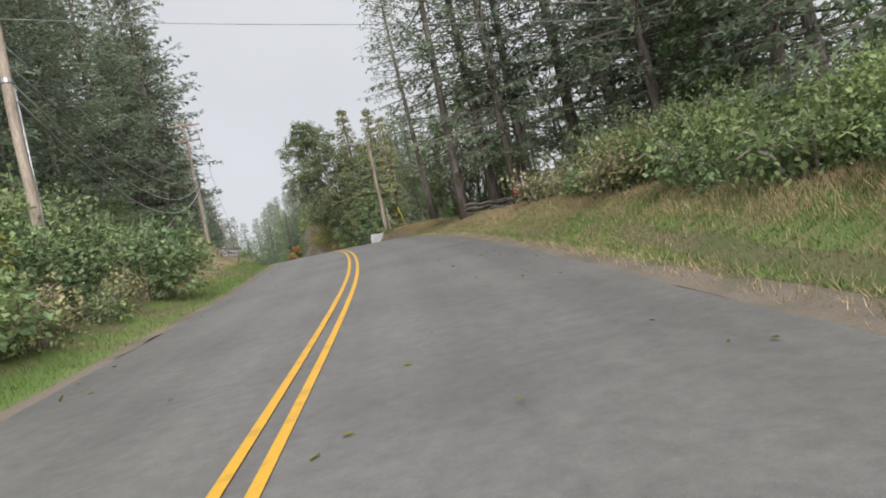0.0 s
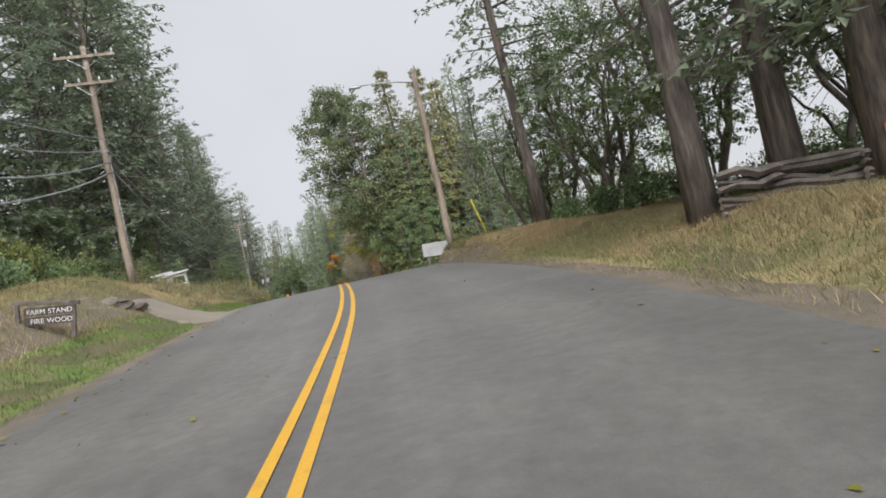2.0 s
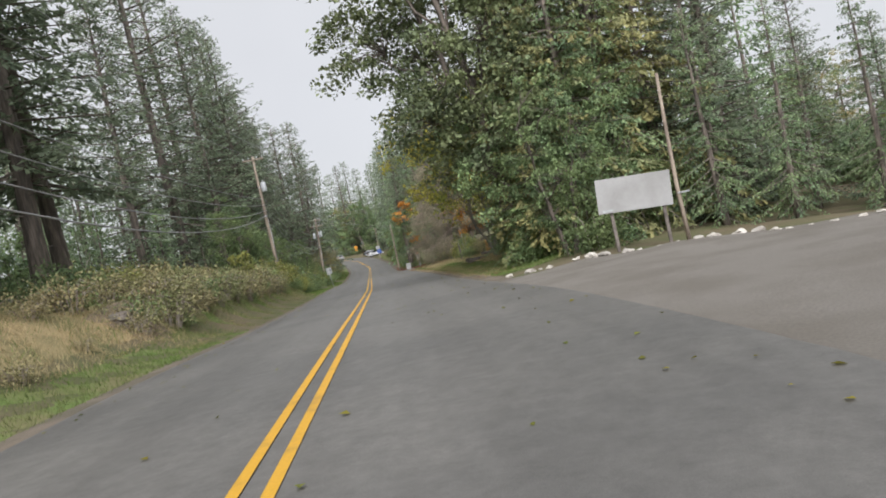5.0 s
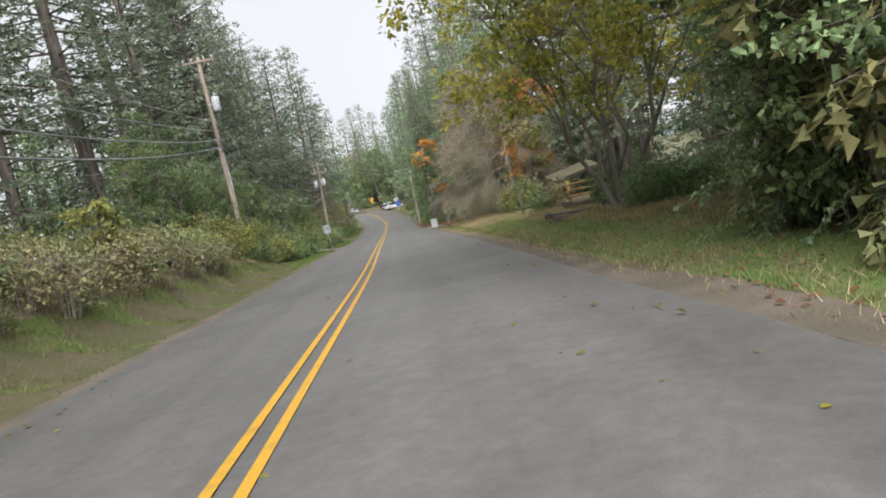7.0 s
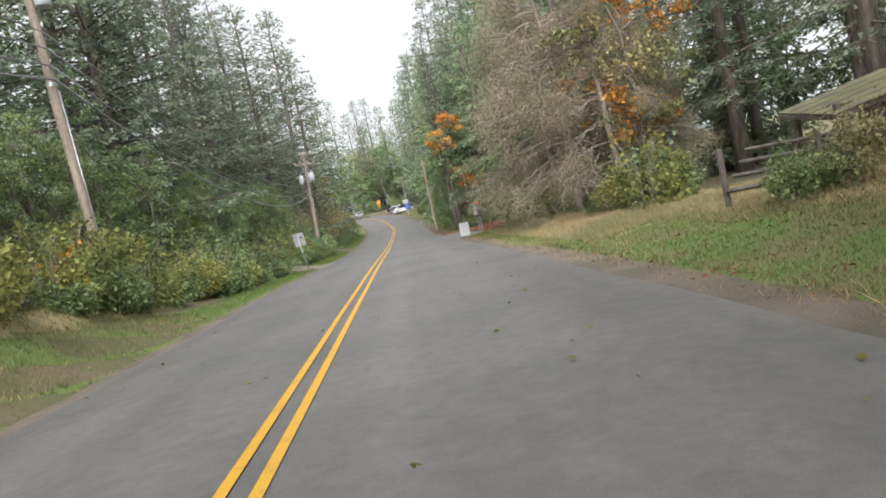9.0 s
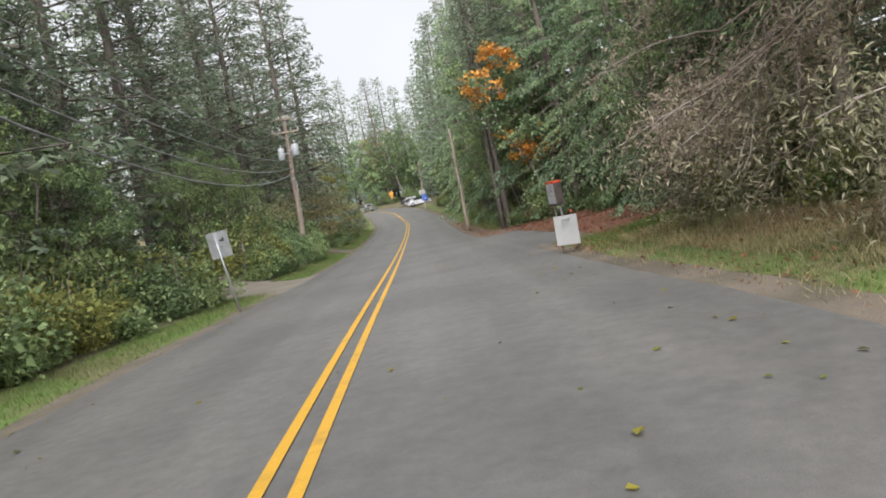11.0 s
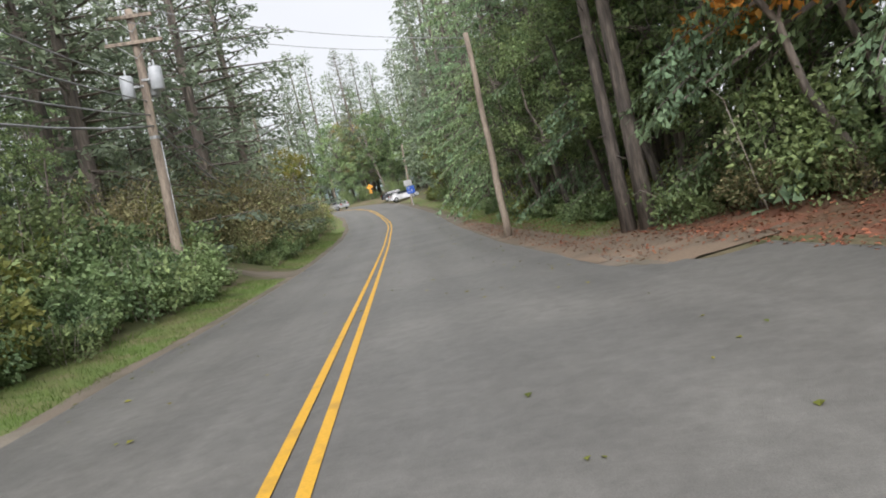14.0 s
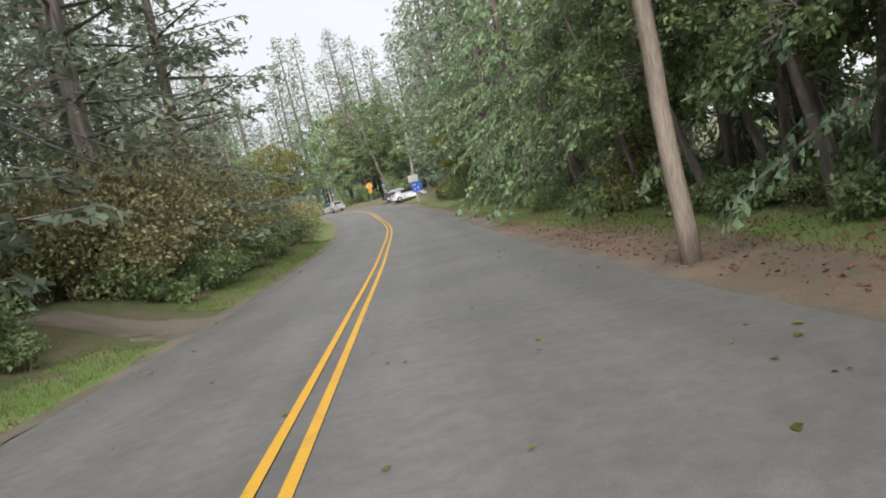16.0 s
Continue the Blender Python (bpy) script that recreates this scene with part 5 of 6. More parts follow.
def dead_tree(seed, H, W, label):
    """A dying conifer: many bare grey crooked branches with rusty needles left between."""
    rng = np.random.default_rng(seed)
    ob = thing("dead_tree", label, "tree", "dying trees")
    out, tips = [], []
    line = trunk_line(rng, H, 0.2)
    out.append(tube(line, np.linspace(0.16, 0.03, len(line)), 8))
    for h in np.arange(0.12 * H, H * 0.97, 0.20):
        f = h / H
        w = rng.uniform(0, 6.3)
        c = np.array([np.interp(h, line[:, 2], line[:, k]) for k in range(3)])
        branching(rng, c, (math.cos(w), math.sin(w), 0.15 - 0.35 * (1 - f)), W * (1 - f) ** 0.6 * rng.uniform(0.32, 0.5) + 0.25, 0.032, 2, out, tips, 0.7, -0.35)
    v, f = joined(*out)
    tagged(part("branchwork", mesh_of("branchwork", v, f, "twig", True), ob, "bare grey crooked branches"), kind="stuff")
    T_ = np.array([t[0] for t in tips])
    per = 76
    n = len(T_) * per
    c = np.repeat(T_, per, 0) + rng.normal(0, 0.22, (n, 3))
    L = rng.uniform(0.06, 0.13, n)
    v, f = kites(c, rng.normal(0, 1, (n, 3)) + (0, 0, -0.5), L, L * 0.14, rng, 0.6)
    part("needles", mesh_of("needles", v, f, "rusty"), ob, "rusty brown needles")
    return ob


def plant(template, x, y, scale=1.0, turn=0.0, sink=0.05, squash=1.0, used=set()):
    """Stands a copy of a template on the ground; the first use moves the template itself."""
    z = float(height([x], [y])[0]) - sink
    m = pose(x, y, z, 0, 0, turn) @ Matrix.Diagonal((scale, scale, scale * squash, 1))
    if template.name not in used:
        used.add(template.name)
        template.matrix_world = m
        return template
    had = template.scale.copy()
    template.scale = (1, 1, 1)
    ob = copy_thing(template, m)
    template.scale = had
    return ob


MASS = {"deep_woods": [], "undergrowth": []}


def massed(name, label, category):
    """The plants gathered under a name as one uncounted growth."""
    vs, fs, mats, index, k = [], [], [], [], 0
    for template, m in MASS[name]:
        r, shift = np.array(m.to_3x3()), np.array(m.translation)
        for ob in template.children:
            me = ob.data
            v = np.empty(3 * len(me.vertices))
            me.vertices.foreach_get("co", v)
            if me.materials[0] not in mats:
                mats.append(me.materials[0])
            f = [[i + k for i in p.vertices] for p in me.polygons]
            vs.append(v.reshape(-1, 3) @ r.T + shift)
            fs += f
            index += [mats.index(me.materials[0])] * len(f)
            k += len(me.vertices)
    me = bpy.data.meshes.new(name)
    me.from_pydata(np.vstack(vs).tolist(), [], fs)
    for q in mats:
        me.materials.append(q)
    me.polygons.foreach_set("material_index", index)
    return tagged(new(name, me), label, category, kind="stuff")


FIR = [conifer(11, 32, 0.24, 5.6, 0.42, "tall dark fir with a bare lower trunk at the wood's edge"),
       conifer(12, 34, 0.14, 6.2, 0.44, "tall dark green fir with drooping limbs"),
       conifer(13, 29, 0.30, 5.2, 0.32, "slim dark fir with a ragged open crown", bare=0.15, gap=0.95),
       conifer(14, 22, 0.05, 5.2, 0.30, "full dark green fir clothed almost to the ground", gap=0.72)]
OLD_FIR = [conifer(61, 30, 0.20, 5.4, 0.40, "old dark fir with a broad ragged crown and heavy boughs", gap=0.8, spray=9, fine=1.12, slim=0.40),
           conifer(62, 27, 0.16, 5.0, 0.34, "old fir with layered dark boughs and a blunt top", gap=0.78, spray=9, fine=1.12, slim=0.45)]
CEDAR = [conifer(21, 20, 0.03, 3.8, 0.32, "green cedar with hanging feathery sprays", "cedar", 1.5, 9, 0.7, 0.6, 0.72),
         conifer(22, 17, 0.02, 3.4, 0.28, "bright green cedar with drooping sprays to the ground", "cedar", 1.5, 9, 0.66, 0.65, 0.72)]
NEAR_CEDAR = conifer(27, 17, 0.08, 3.6, 0.30, "dark cedar with long hanging fronds over the lay-by", "cedar", 1.5, 13, 0.7, 0.7, 0.45)
GOLD_CEDAR = conifer(25, 20, 0.03, 4.8, 0.32, "tall olive-gold cedar with a dense pointed crown", "gold_cedar", 1.2, 10, 0.5, 0.35, 0.9, slim=0.85)
SPRUCE = conifer(26, 19, 0.03, 4.0, 0.26, "narrow blue-green fir with a sharp pointed top", gap=0.5, slim=1.0)
LEAFY = [broadleaf(31, 13, 2, "spreading broadleaf tree with olive and yellowing leaves", "olive", W=4.6, low=0.22, lobes=13, clumps=260, r0=0.26),
         broadleaf(32, 10, 5, "clump of slender grey-barked trunks with green leaves", "fresh", "pale_bark", W=3.4, low=0.42, lobes=10, clumps=170, lean=0.14, r0=0.12),
         broadleaf(33, 11, 2, "broadleaf tree with dense green leaves beside the road", "leaf", W=3.6, low=0.12, lobes=14, clumps=230, r0=0.2),
         broadleaf(34, 10, 2, "broadleaf tree turning orange and yellow in autumn", "olive", W=3.2, low=0.2, lobes=11, clumps=170, extra=("golden", 0.45)),
         broadleaf(35, 9, 2, "small broadleaf tree with yellowing leaves", "yellowed", W=2.9, low=0.2, lobes=9, clumps=140),
         broadleaf(37, 10, 3, "slender broadleaf tree with small fresh green leaves", "fresh", size=0.14, W=2.8, low=0.12, lobes=11, clumps=190, puff=0.45)]
OAK = broadleaf(38, 12, 3, "gnarled spreading oak with airy grey-green leaves above dry grass", "fresh", size=0.14, W=5.0, low=0.16, lobes=18, clumps=230, per=44, puff=0.48, r0=0.24, lean=0.26)
ARBUTUS = broadleaf(53, 19, 3, "tall arbutus leaning over the road with clumped glossy leaves", "arbutus", size=0.2, W=5.4, low=0.12, lobes=22, clumps=760, per=52, puff=0.7, r0=0.34, lean=0.14, tilt=(-0.21, 0.0))
BIG_MAPLE = broadleaf(54, 11, 6, "clump of grey maple stems with yellow-green leaves over the grass", "maple_leaf", "pale_bark", size=0.19, W=6.2, low=0.26, lobes=26, clumps=380, per=40, puff=0.55, r0=0.14, lean=0.22)
MAPLE = broadleaf(39, 9.5, 2, "young maple with bright orange autumn leaves over the road edge", "leaf", size=0.18, W=2.9, low=0.3, lobes=11, clumps=130, extra=("golden", 0.3), tilt=(-0.36, 0.0), r0=0.11)
BUSH = [bush(41, 3.2, 2.2, "dense green bramble thicket on the bank", "leaf", 2600, 0.15),
        bush(42, 2.6, 1.6, "green leafy bush beside the road", "fresh", 1900, 0.14),
        bush(43, 2.8, 2.2, "yellow-green leafy bush beside the road", "yellow_green", 2000, 0.15),
        bush(44, 3.0, 2.6, "brownish dry thicket with thin twigs", "brown", 2200, 0.13),
        bush(45, 1.8, 0.9, "low fern and bramble clump", "fresh", 700, 0.15),
        bush(46, 2.6, 2.0, "dark green young cedar thicket", "cedar", 1900, 0.16)]
SCRUB = [bush(55, 1.9, 1.0, "low dry scrub with bare brown stems on the bank", "brown", 420, 0.10, 7, 0.2, canes=22), bush(56, 1.6, 0.8, "low green weeds with dry stems on the bank", "fresh", 480, 0.10, 7, 0.2, canes=20)]
BIG_FIR = conifer(19, 30, 0.04, 6.0, 0.40, "broad dark fir with layered boughs down to the ground", spray=8, gap=0.75)
SNAG_FIR = [conifer(17, 30, 0.40, 4.0, 0.29, "tall fir with a long bare trunk and dead stubs", gap=0.8), conifer(18, 27, 0.44, 3.6, 0.20, "slim fir with a long bare trunk", gap=0.8)]
TALL_BUSH = bush(48, 3.6, 3.2, "tall green thicket beside the road", "fresh", 3600, 0.14, 9)
FAR = [conifer(15, 30, 0.12, 5.6, 0.36, "tall dark fir deep in the wood", spray=3, gap=0.75, fine=1.7, wood=False),
       conifer(16, 24, 0.05, 5.2, 0.30, "dense dark fir deep in the wood", spray=3, gap=0.7, fine=1.7, wood=False),
       conifer(23, 16, 0.03, 3.9, 0.28, "green cedar deep in the wood", "cedar", 1.5, 3, 0.6, 0.5, 1.5, wood=False)]
BROWN_THICKET = bush(57, 5.4, 4.6, "tall olive-brown thicket beside the bend", "brown", 7000, 0.14, 14, 0.25, canes=40)
BANK_SAPLING = broadleaf(58, 2.3, 1, "bright green maple sapling on the earth bank", "yellow_green", size=0.2, W=0.8, low=0.2, lobes=6, clumps=30, per=16, puff=0.26, r0=0.025)
GOLD_BUSH = bush(47, 1.6, 1.3, "small bush with golden autumn leaves", "golden", 600, 0.16)
WITHERED = [dead_tree(51, 11, 4.6, "dying conifer with bare grey branches and rusty needles"), dead_tree(52, 8.5, 4.2, "withered brown conifer with tangled grey twigs")]


# ---- trees along the road ----
rng = np.random.default_rng(77)


def stand(template, y, d, scale=1.0, squash=1.0, into=""):
    x, yy, _ = spot(y, d)
    turn = (y * 137.5 + d * 61.8) % 360
    if into:
        MASS[into].append((template, pose(x, yy, _ - 0.1, 0, 0, turn) @ Matrix.Diagonal((scale, scale, scale * squash, 1))))
        return None
    return plant(template, x, yy, scale, turn, 0.1, squash)


# left side: the tall firs that make the skyline
for y, d, k, s in ((30, -17, 1, 0.85), (37, -21, 0, 0.9), (44, -18, 2, 0.95), (52, -20, 1, 0.95), (59, -16, 0, 0.95), (66, -19, 1, 1.0), (74, -15, 2, 1.05), (81, -18, 0, 1.0),
                   (88, -14.5, 1, 1.0), (112, -15, 1, 1.05), (70, -12.8, 1, 0.95), (84, -13.5, 2, 0.95), (120, -15.5, 1, 1.0)):
    stand(OLD_FIR[int(y) % 2] if y < 90 else FIR[k], y, d, s * 1.08)
for y, d, k, s in ((126, -14, 1, 0.95), (130, -14, 3, 1.1), (141, -14.5, 3, 1.2), (147, -14, 1, 0.9), (154, -15, 0, 0.95), (161, -13, 2, 1.0), (168, -15, 1, 0.85), (176, -13, 2, 0.8), (185, -15, 0, 0.75), (195, -14, 1, 0.6), (206, -14, 3, 0.75), (217, -15, 3, 0.7), (160, -11.4, 3, 1.2), (170, -9.5, 3, 1.3), (180, -9.5, 3, 1.2), (131, -14.0, 1, 1.0)):
    stand(FIR[k], y, d, s)
for y, d, s in ((116, -12.2, 0.95), (125, -12.0, 0.98), (150, -13.0, 0.9), (107, -17.0, 0.9), (36, -16.5, 0.8), (44, -15.5, 0.72), (52, -16.5, 0.8), (63, -14.5, 0.78), (72, -15.5, 0.85)):
    stand(BIG_FIR, y, d, s)
for y in np.arange(-20, 225, 9.0):
    stand(FAR[rng.integers(0, 2)], y + rng.uniform(-3, 3), rng.uniform(-34, -24), rng.uniform(0.75, 1.05), 1.0, "deep_woods")
for y in np.arange(16, 112, 4.0):
    stand(FAR[1 + int(y) // 4 % 2], y, -20 - 1.7 * (int(y) // 4 * 7 % 5), 0.55 + 0.06 * (int(y) // 4 * 3 % 5), 1.0, "deep_woods")
for y, d, k, s in ((5, -14, 3, 0.9), (-6, -15, 1, 0.8), (14, -17, 1, 0.85), (22, -22, 0, 0.9), (18, -13, 3, 0.75)):
    stand(FIR[k], y, d, s)

# right side, first rise: big firs by the old fence
for x, y, k, s in ((1.6, 36.4, 2, 0.8), (-0.15, 50.0, 2, 0.72), (3.5, 36.9, 1, 0.68), (4.65, 35.7, 1, 0.75), (5.5, 36.6, 1, 0.7), (8.0, 34.0, 1, 0.75), (13.0, 33.0, 1, 0.8), (13.5, 27.0, 3, 0.8), (12.5, 20.0, 3, 0.85), (10.5, 11.5, 3, 0.8), (9.2, 31.0, 3, 0.95), (11.2, 28.5, 1, 0.75), (10.6, 35.5, 3, 0.9), (15.0, 31.0, 1, 0.8), (9.0, 24.5, 3, 0.75), (16.0, 36.0, 3, 1.0)):
    plant(FIR[k], x, y, s, rng.uniform(0, 360))
for y, d, k, s in ((2, 15, 3, 0.9), (-8, 14, 1, 0.8), (20, 20, 1, 0.85), (33, 23, 3, 0.9)):
    stand(FIR[k], y, d, s)
for y, d, s in ((12.0, 8.0, 0.62), (14.6, 8.4, 0.7), (17.2, 8.2, 0.66), (19.8, 8.7, 0.72), (22.0, 9.2, 0.6)):
    stand(TALL_BUSH, y, d, s)
plant(SPRUCE, 4.6, 27.8, 0.22, 20)
plant(SPRUCE, 5.6, 25.2, 0.16, 80)
for y in np.arange(6, 26, 0.5):
    stand(SCRUB[int(rng.integers(0, 2))], y, rng.uniform(7.4, 10.5), rng.uniform(0.8, 1.4), 1.0, "undergrowth")
for y, d, k, s in ((19.0, 14.5, 3, 0.85), (24.0, 15.0, 1, 0.75), (29.0, 16.5, 1, 0.8)):
    stand(FIR[k], y, d, s)
# round the white board and the side road
plant(ARBUTUS, -10.2, 83.4, 1.0, 0)
plant(GOLD_CEDAR, -8.6, 84.0, 0.98, 30)
plant(GOLD_CEDAR, -6.2, 84.6, 0.96, 160)
plant(GOLD_CEDAR, -4.6, 86.5, 0.92, 280)
plant(GOLD_CEDAR, -9.6, 81.8, 0.62, 75)
plant(SPRUCE, -1.6, 86.0, 0.92, 20)
for x, y, k in ((-8.0, 86.5, 0.8), (-6.0, 88.0, 0.8), (-3.2, 81.6, 0.42), (-1.0, 80.6, 0.4), (1.6, 79.8, 0.38), (4.2, 79.6, 0.42), (6.6, 78.8, 0.36)):
    plant(CEDAR[0], x, y, k, x * 50.0)
for x, y, k in ((-2.4, 84.6, 0.55), (0.8, 84.0, 0.40), (3.6, 83.0, 0.33), (6.0, 82.0, 0.30)):
    plant(FIR[3], x, y, k, x * 50.0)
plant(LEAFY[2], -10.8, 82.4, 0.72, 100)
plant(LEAFY[2], -9.0, 79.8, 0.62, 210)
stand(CEDAR[1], 79.6, 9.8, 0.8)
stand(CEDAR[0], 80.6, 11.6, 0.75)
for y, d, s in ((80.6, 7.2, 0.35), (82.6, 7.1, 0.32), (83.0, 8.6, 0.5), (81.5, 9.4, 0.5), (79.0, 8.0, 0.38)):
    stand(CEDAR[0], y, d, s)
for y, d, s in ((82.0, 7.6, 0.5), (84.0, 8.6, 0.5)):
    stand(LEAFY[5], y, d, s)
for y, d, s in ((79.0, 8.8, 1.0), (81.5, 7.6, 0.9), (83.5, 9.0, 1.1), (80.5, 11.0, 1.2), (79.3, 12.8, 1.1)):
    stand(TALL_BUSH, y, d, s)
stand(LEAFY[2], 79.5, 10.0, 0.75)
stand(CEDAR[0], 84.5, 16.0, 1.0)
for y, d, k, s in ((83, 18, 3, 0.4), (85, 24, 3, 0.36), (86, 31, 3, 0.36), (84, 40, 3, 0.4), (78, 48, 3, 0.45), (70, 56, 3, 0.45), (62, 58, 3, 0.45), (54, 52, 3, 0.5), (100, 22, 1, 0.4), (92, 24, 0, 0.35), (46, 33, 3, 0.5)):
    stand(FIR[k], y, d, s)
plant(FAR[1], 18.0, 54.0, 0.5, 40)
plant(OAK, -0.2, 54.2, 0.62, 60, 0.1, 0.85)
plant(OAK, 3.6, 53.0, 0.9, 250)
plant(OAK, 11.0, 47.5, 1.0, 200)
plant(OAK, 5.6, 47.6, 0.95, 310)
plant(OAK, 2.6, 50.6, 0.8, 20)
plant(OAK, 1.4, 55.5, 0.75, 170)
for x, y, k, q in ((1.2, 51.5, 5, 0.7), (2.4, 48.4, 0, 0.6), (3.6, 49.6, 5, 0.8), (5.4, 51.0, 1, 0.8), (7.4, 48.0, 1, 0.7)):
    plant(BUSH[k], x, y, q, x * 70.0)
plant(BUSH[3], 0.8, 54.3, 0.45, 20)
plant(LEAFY[5], 5.2, 46.0, 0.6, 40)
for x, y, k, s in ((9.5, 49.0, 2, 0.95), (12.5, 51.5, 0, 1.0), (8.0, 45.5, 0, 0.9)):
    plant(BUSH[k], x, y, 0.8 * s, rng.uniform(0, 360))
# low woods beyond the side road
plant(FIR[3], 0.2, 98.0, 0.75, 40)
for x, y, k, s in ((1.3, 97.1, 2, 0.65), (2.4, 95.3, 2, 0.46), (4.2, 94.6, 1, 0.32), (5.6, 92.6, 2, 0.36), (6.6, 90.2, 1, 0.26), (8.4, 88.6, 2, 0.34), (9.4, 85.6, 1, 0.30), (9.6, 82.6, 2, 0.45), (10.2, 80.0, 1, 0.34), (12.5, 77.0, 2, 0.5)):
    plant(FAR[k], x, y, s, x * 77.0)
for x, y, k, s in ((3.2, 93.0, 2, 0.5), (6.4, 88.4, 4, 0.45), (7.6, 85.0, 4, 0.5), (8.4, 80.8, 2, 0.55), (10.5, 76.0, 4, 0.6)):
    plant(LEAFY[k], x, y, s, x * 77.0)
# clearing with the fence
plant(BIG_MAPLE, -13.4, 95.4, 1.0, 0)
stand(BUSH[5], 95.6, 9.6, 0.6)
stand(BUSH[5], 97.2, 9.2, 0.7)
stand(BUSH[0], 94.6, 10.4, 0.6)
plant(LEAFY[1], -8.5, 101.5, 0.8, 30)
plant(BUSH[1], -17.0, 104.8, 0.55, 40)
plant(BUSH[3], -16.2, 105.0, 0.5, 140)
for y, d, k, s in ((103, 17, 3, 0.9), (109, 15, 1, 0.65), (113, 18, 0, 0.7), (118, 16, 1, 0.7), (123, 18, 3, 1.0), (107, 22, 1, 0.7), (116, 25, 0, 0.75), (127, 24, 1, 0.8)):
    stand(FIR[k], y, d, s)
for y, d, k, s in ((114.8, 9.6, 0, 0.85), (117.6, 8.6, 1, 1.2), (120.4, 8.8, 0, 1.05), (122.8, 9.6, 1, 1.15), (118.4, 11.0, 0, 0.95)):
    stand(WITHERED[k], y, d, s)
for y, d, s in ((127.0, 10.2, 0.8), (129.8, 10.4, 0.9), (132.6, 10.6, 0.8), (135.5, 10.8, 0.95), (138.5, 10.6, 0.85), (141.5, 9.6, 0.95), (144.6, 9.4, 1.0), (150, 9.0, 1.0), (154, 8.8, 1.05), (160, 8.6, 1.1)):
    stand(NEAR_CEDAR, y, d, s)
stand(LEAFY[5], 128.5, 9.0, 0.7)
plant(LEAFY[3], -18.6, 118.6, 0.95, 70)
x, y, _ = spot(142.2, 9.2)
plant(MAPLE, x, y, 1.0, 15)
stand(TALL_BUSH, 143.2, 8.0, 0.85)
stand(LEAFY[5], 144.0, 8.6, 0.75)
stand(LEAFY[5], 147.6, 8.0, 0.8)
stand(LEAFY[5], 150.6, 7.7, 0.8)
for y, d, q in ((153.0, 9.2, 0.95), (155.8, 7.8, 0.85), (159.0, 7.6, 0.95), (149.0, 8.0, 0.95), (162.5, 7.8, 0.9)):
    stand(LEAFY[5], y, d, q)
for y, d in ((138.2, 10.4), (140.6, 10.2), (142.6, 9.6)):
    stand(BUSH[1], y, d, 0.8)
# cedars and firs from the driveway to the bend
for y, d, k, s in ((142, 11, 0, 1.05), (166, 8.5, 1, 1.1), (172, 8.5, 0, 1.1), (180, 8.0, 0, 1.15), (189, 8.0, 1, 1.25), (129, 13, 0, 0.95), (125, 11.5, 1, 1.0)):
    stand(CEDAR[k], y, d, s)
for y, d, k, s in ((152, 13, 1, 0.8), (163, 13, 1, 0.8), (175, 13, 1, 0.85), (186, 13, 0, 0.9), (197, 11, 1, 0.85), (205, 12, 1, 0.8), (134, 24, 1, 0.8), (139, 20, 3, 1.0), (131, 33, 1, 0.8), (215, 16, 3, 1.0)):
    stand(FIR[k], y, d, s)
for x, y, k, q in ((-33.05, 148.0, 0, 0.6), (-33.5, 148.4, 0, 0.52), (-31.0, 150.8, 1, 0.9), (-34.7, 160.9, 1, 0.9)):
    plant(SNAG_FIR[k], x, y, q, x * 40.0)
for y, d, k, s in ((148.5, 8.4, 5, 0.85), (157, 7.8, 5, 0.8), (169, 7.8, 5, 0.8), (152.5, 8.4, 5, 0.7), (163, 8.2, 5, 0.75), (194, 8.2, 2, 0.9), (201, 8.0, 4, 0.8), (208, 9.0, 2, 1.0)):
    stand(LEAFY[k], y, d, s)
# a second storey of young trees that closes the woods
def understorey(y0, y1, d0, d1, step, pool, lo, hi):
    for y in np.arange(y0, y1, step):
        stand(pool[rng.integers(0, len(pool))], y + rng.uniform(-1.5, 1.5), rng.uniform(d0, d1), rng.uniform(lo, hi), 1.0, "deep_woods" if pool is FAR else "")


SAPLING = broadleaf(36, 11, 1, "young broadleaf tree with green leaves in the wood", "leaf", size=0.26, W=2.8, low=0.2, lobes=8, clumps=80, per=30, puff=0.7)
YOUNG = [FAR[2], FAR[2], FAR[1], SAPLING]
NEAR = [CEDAR[0], CEDAR[1], FIR[3]]
understorey(28, 112, -21, -14.5, 3.6, YOUNG, 0.4, 0.65)
understorey(112, 134, -14, -10, 3.6, NEAR, 0.4, 0.7)
understorey(112, 215, -26, -16.5, 4.0, FAR, 0.55, 0.95)
understorey(140, 165, -14, -11, 4.0, NEAR, 0.35, 0.6)
understorey(165, 215, -15, -11, 4.0, YOUNG, 0.4, 0.7)
understorey(0, 26, 12, 17, 4.0, YOUNG, 0.4, 0.7)
understorey(-4, 24, -16, -12, 5.0, YOUNG, 0.4, 0.6)
understorey(-4, 26, 18, 30, 4.2, FAR, 0.5, 0.85)
understorey(100, 120, 16, 21, 4.5, YOUNG, 0.5, 0.8)
understorey(120, 150, 16, 21, 3.0, YOUNG, 0.7, 1.0)
understorey(102, 150, 20, 34, 5.0, FAR, 0.6, 0.9)
understorey(122, 145, 11.5, 15, 2.0, [CEDAR[0], CEDAR[1]], 0.6, 0.95)
understorey(147, 225, 12.5, 19, 3.6, FAR, 0.75, 1.05)
understorey(80, 98, 16, 26, 4.5, YOUNG, 0.45, 0.7)
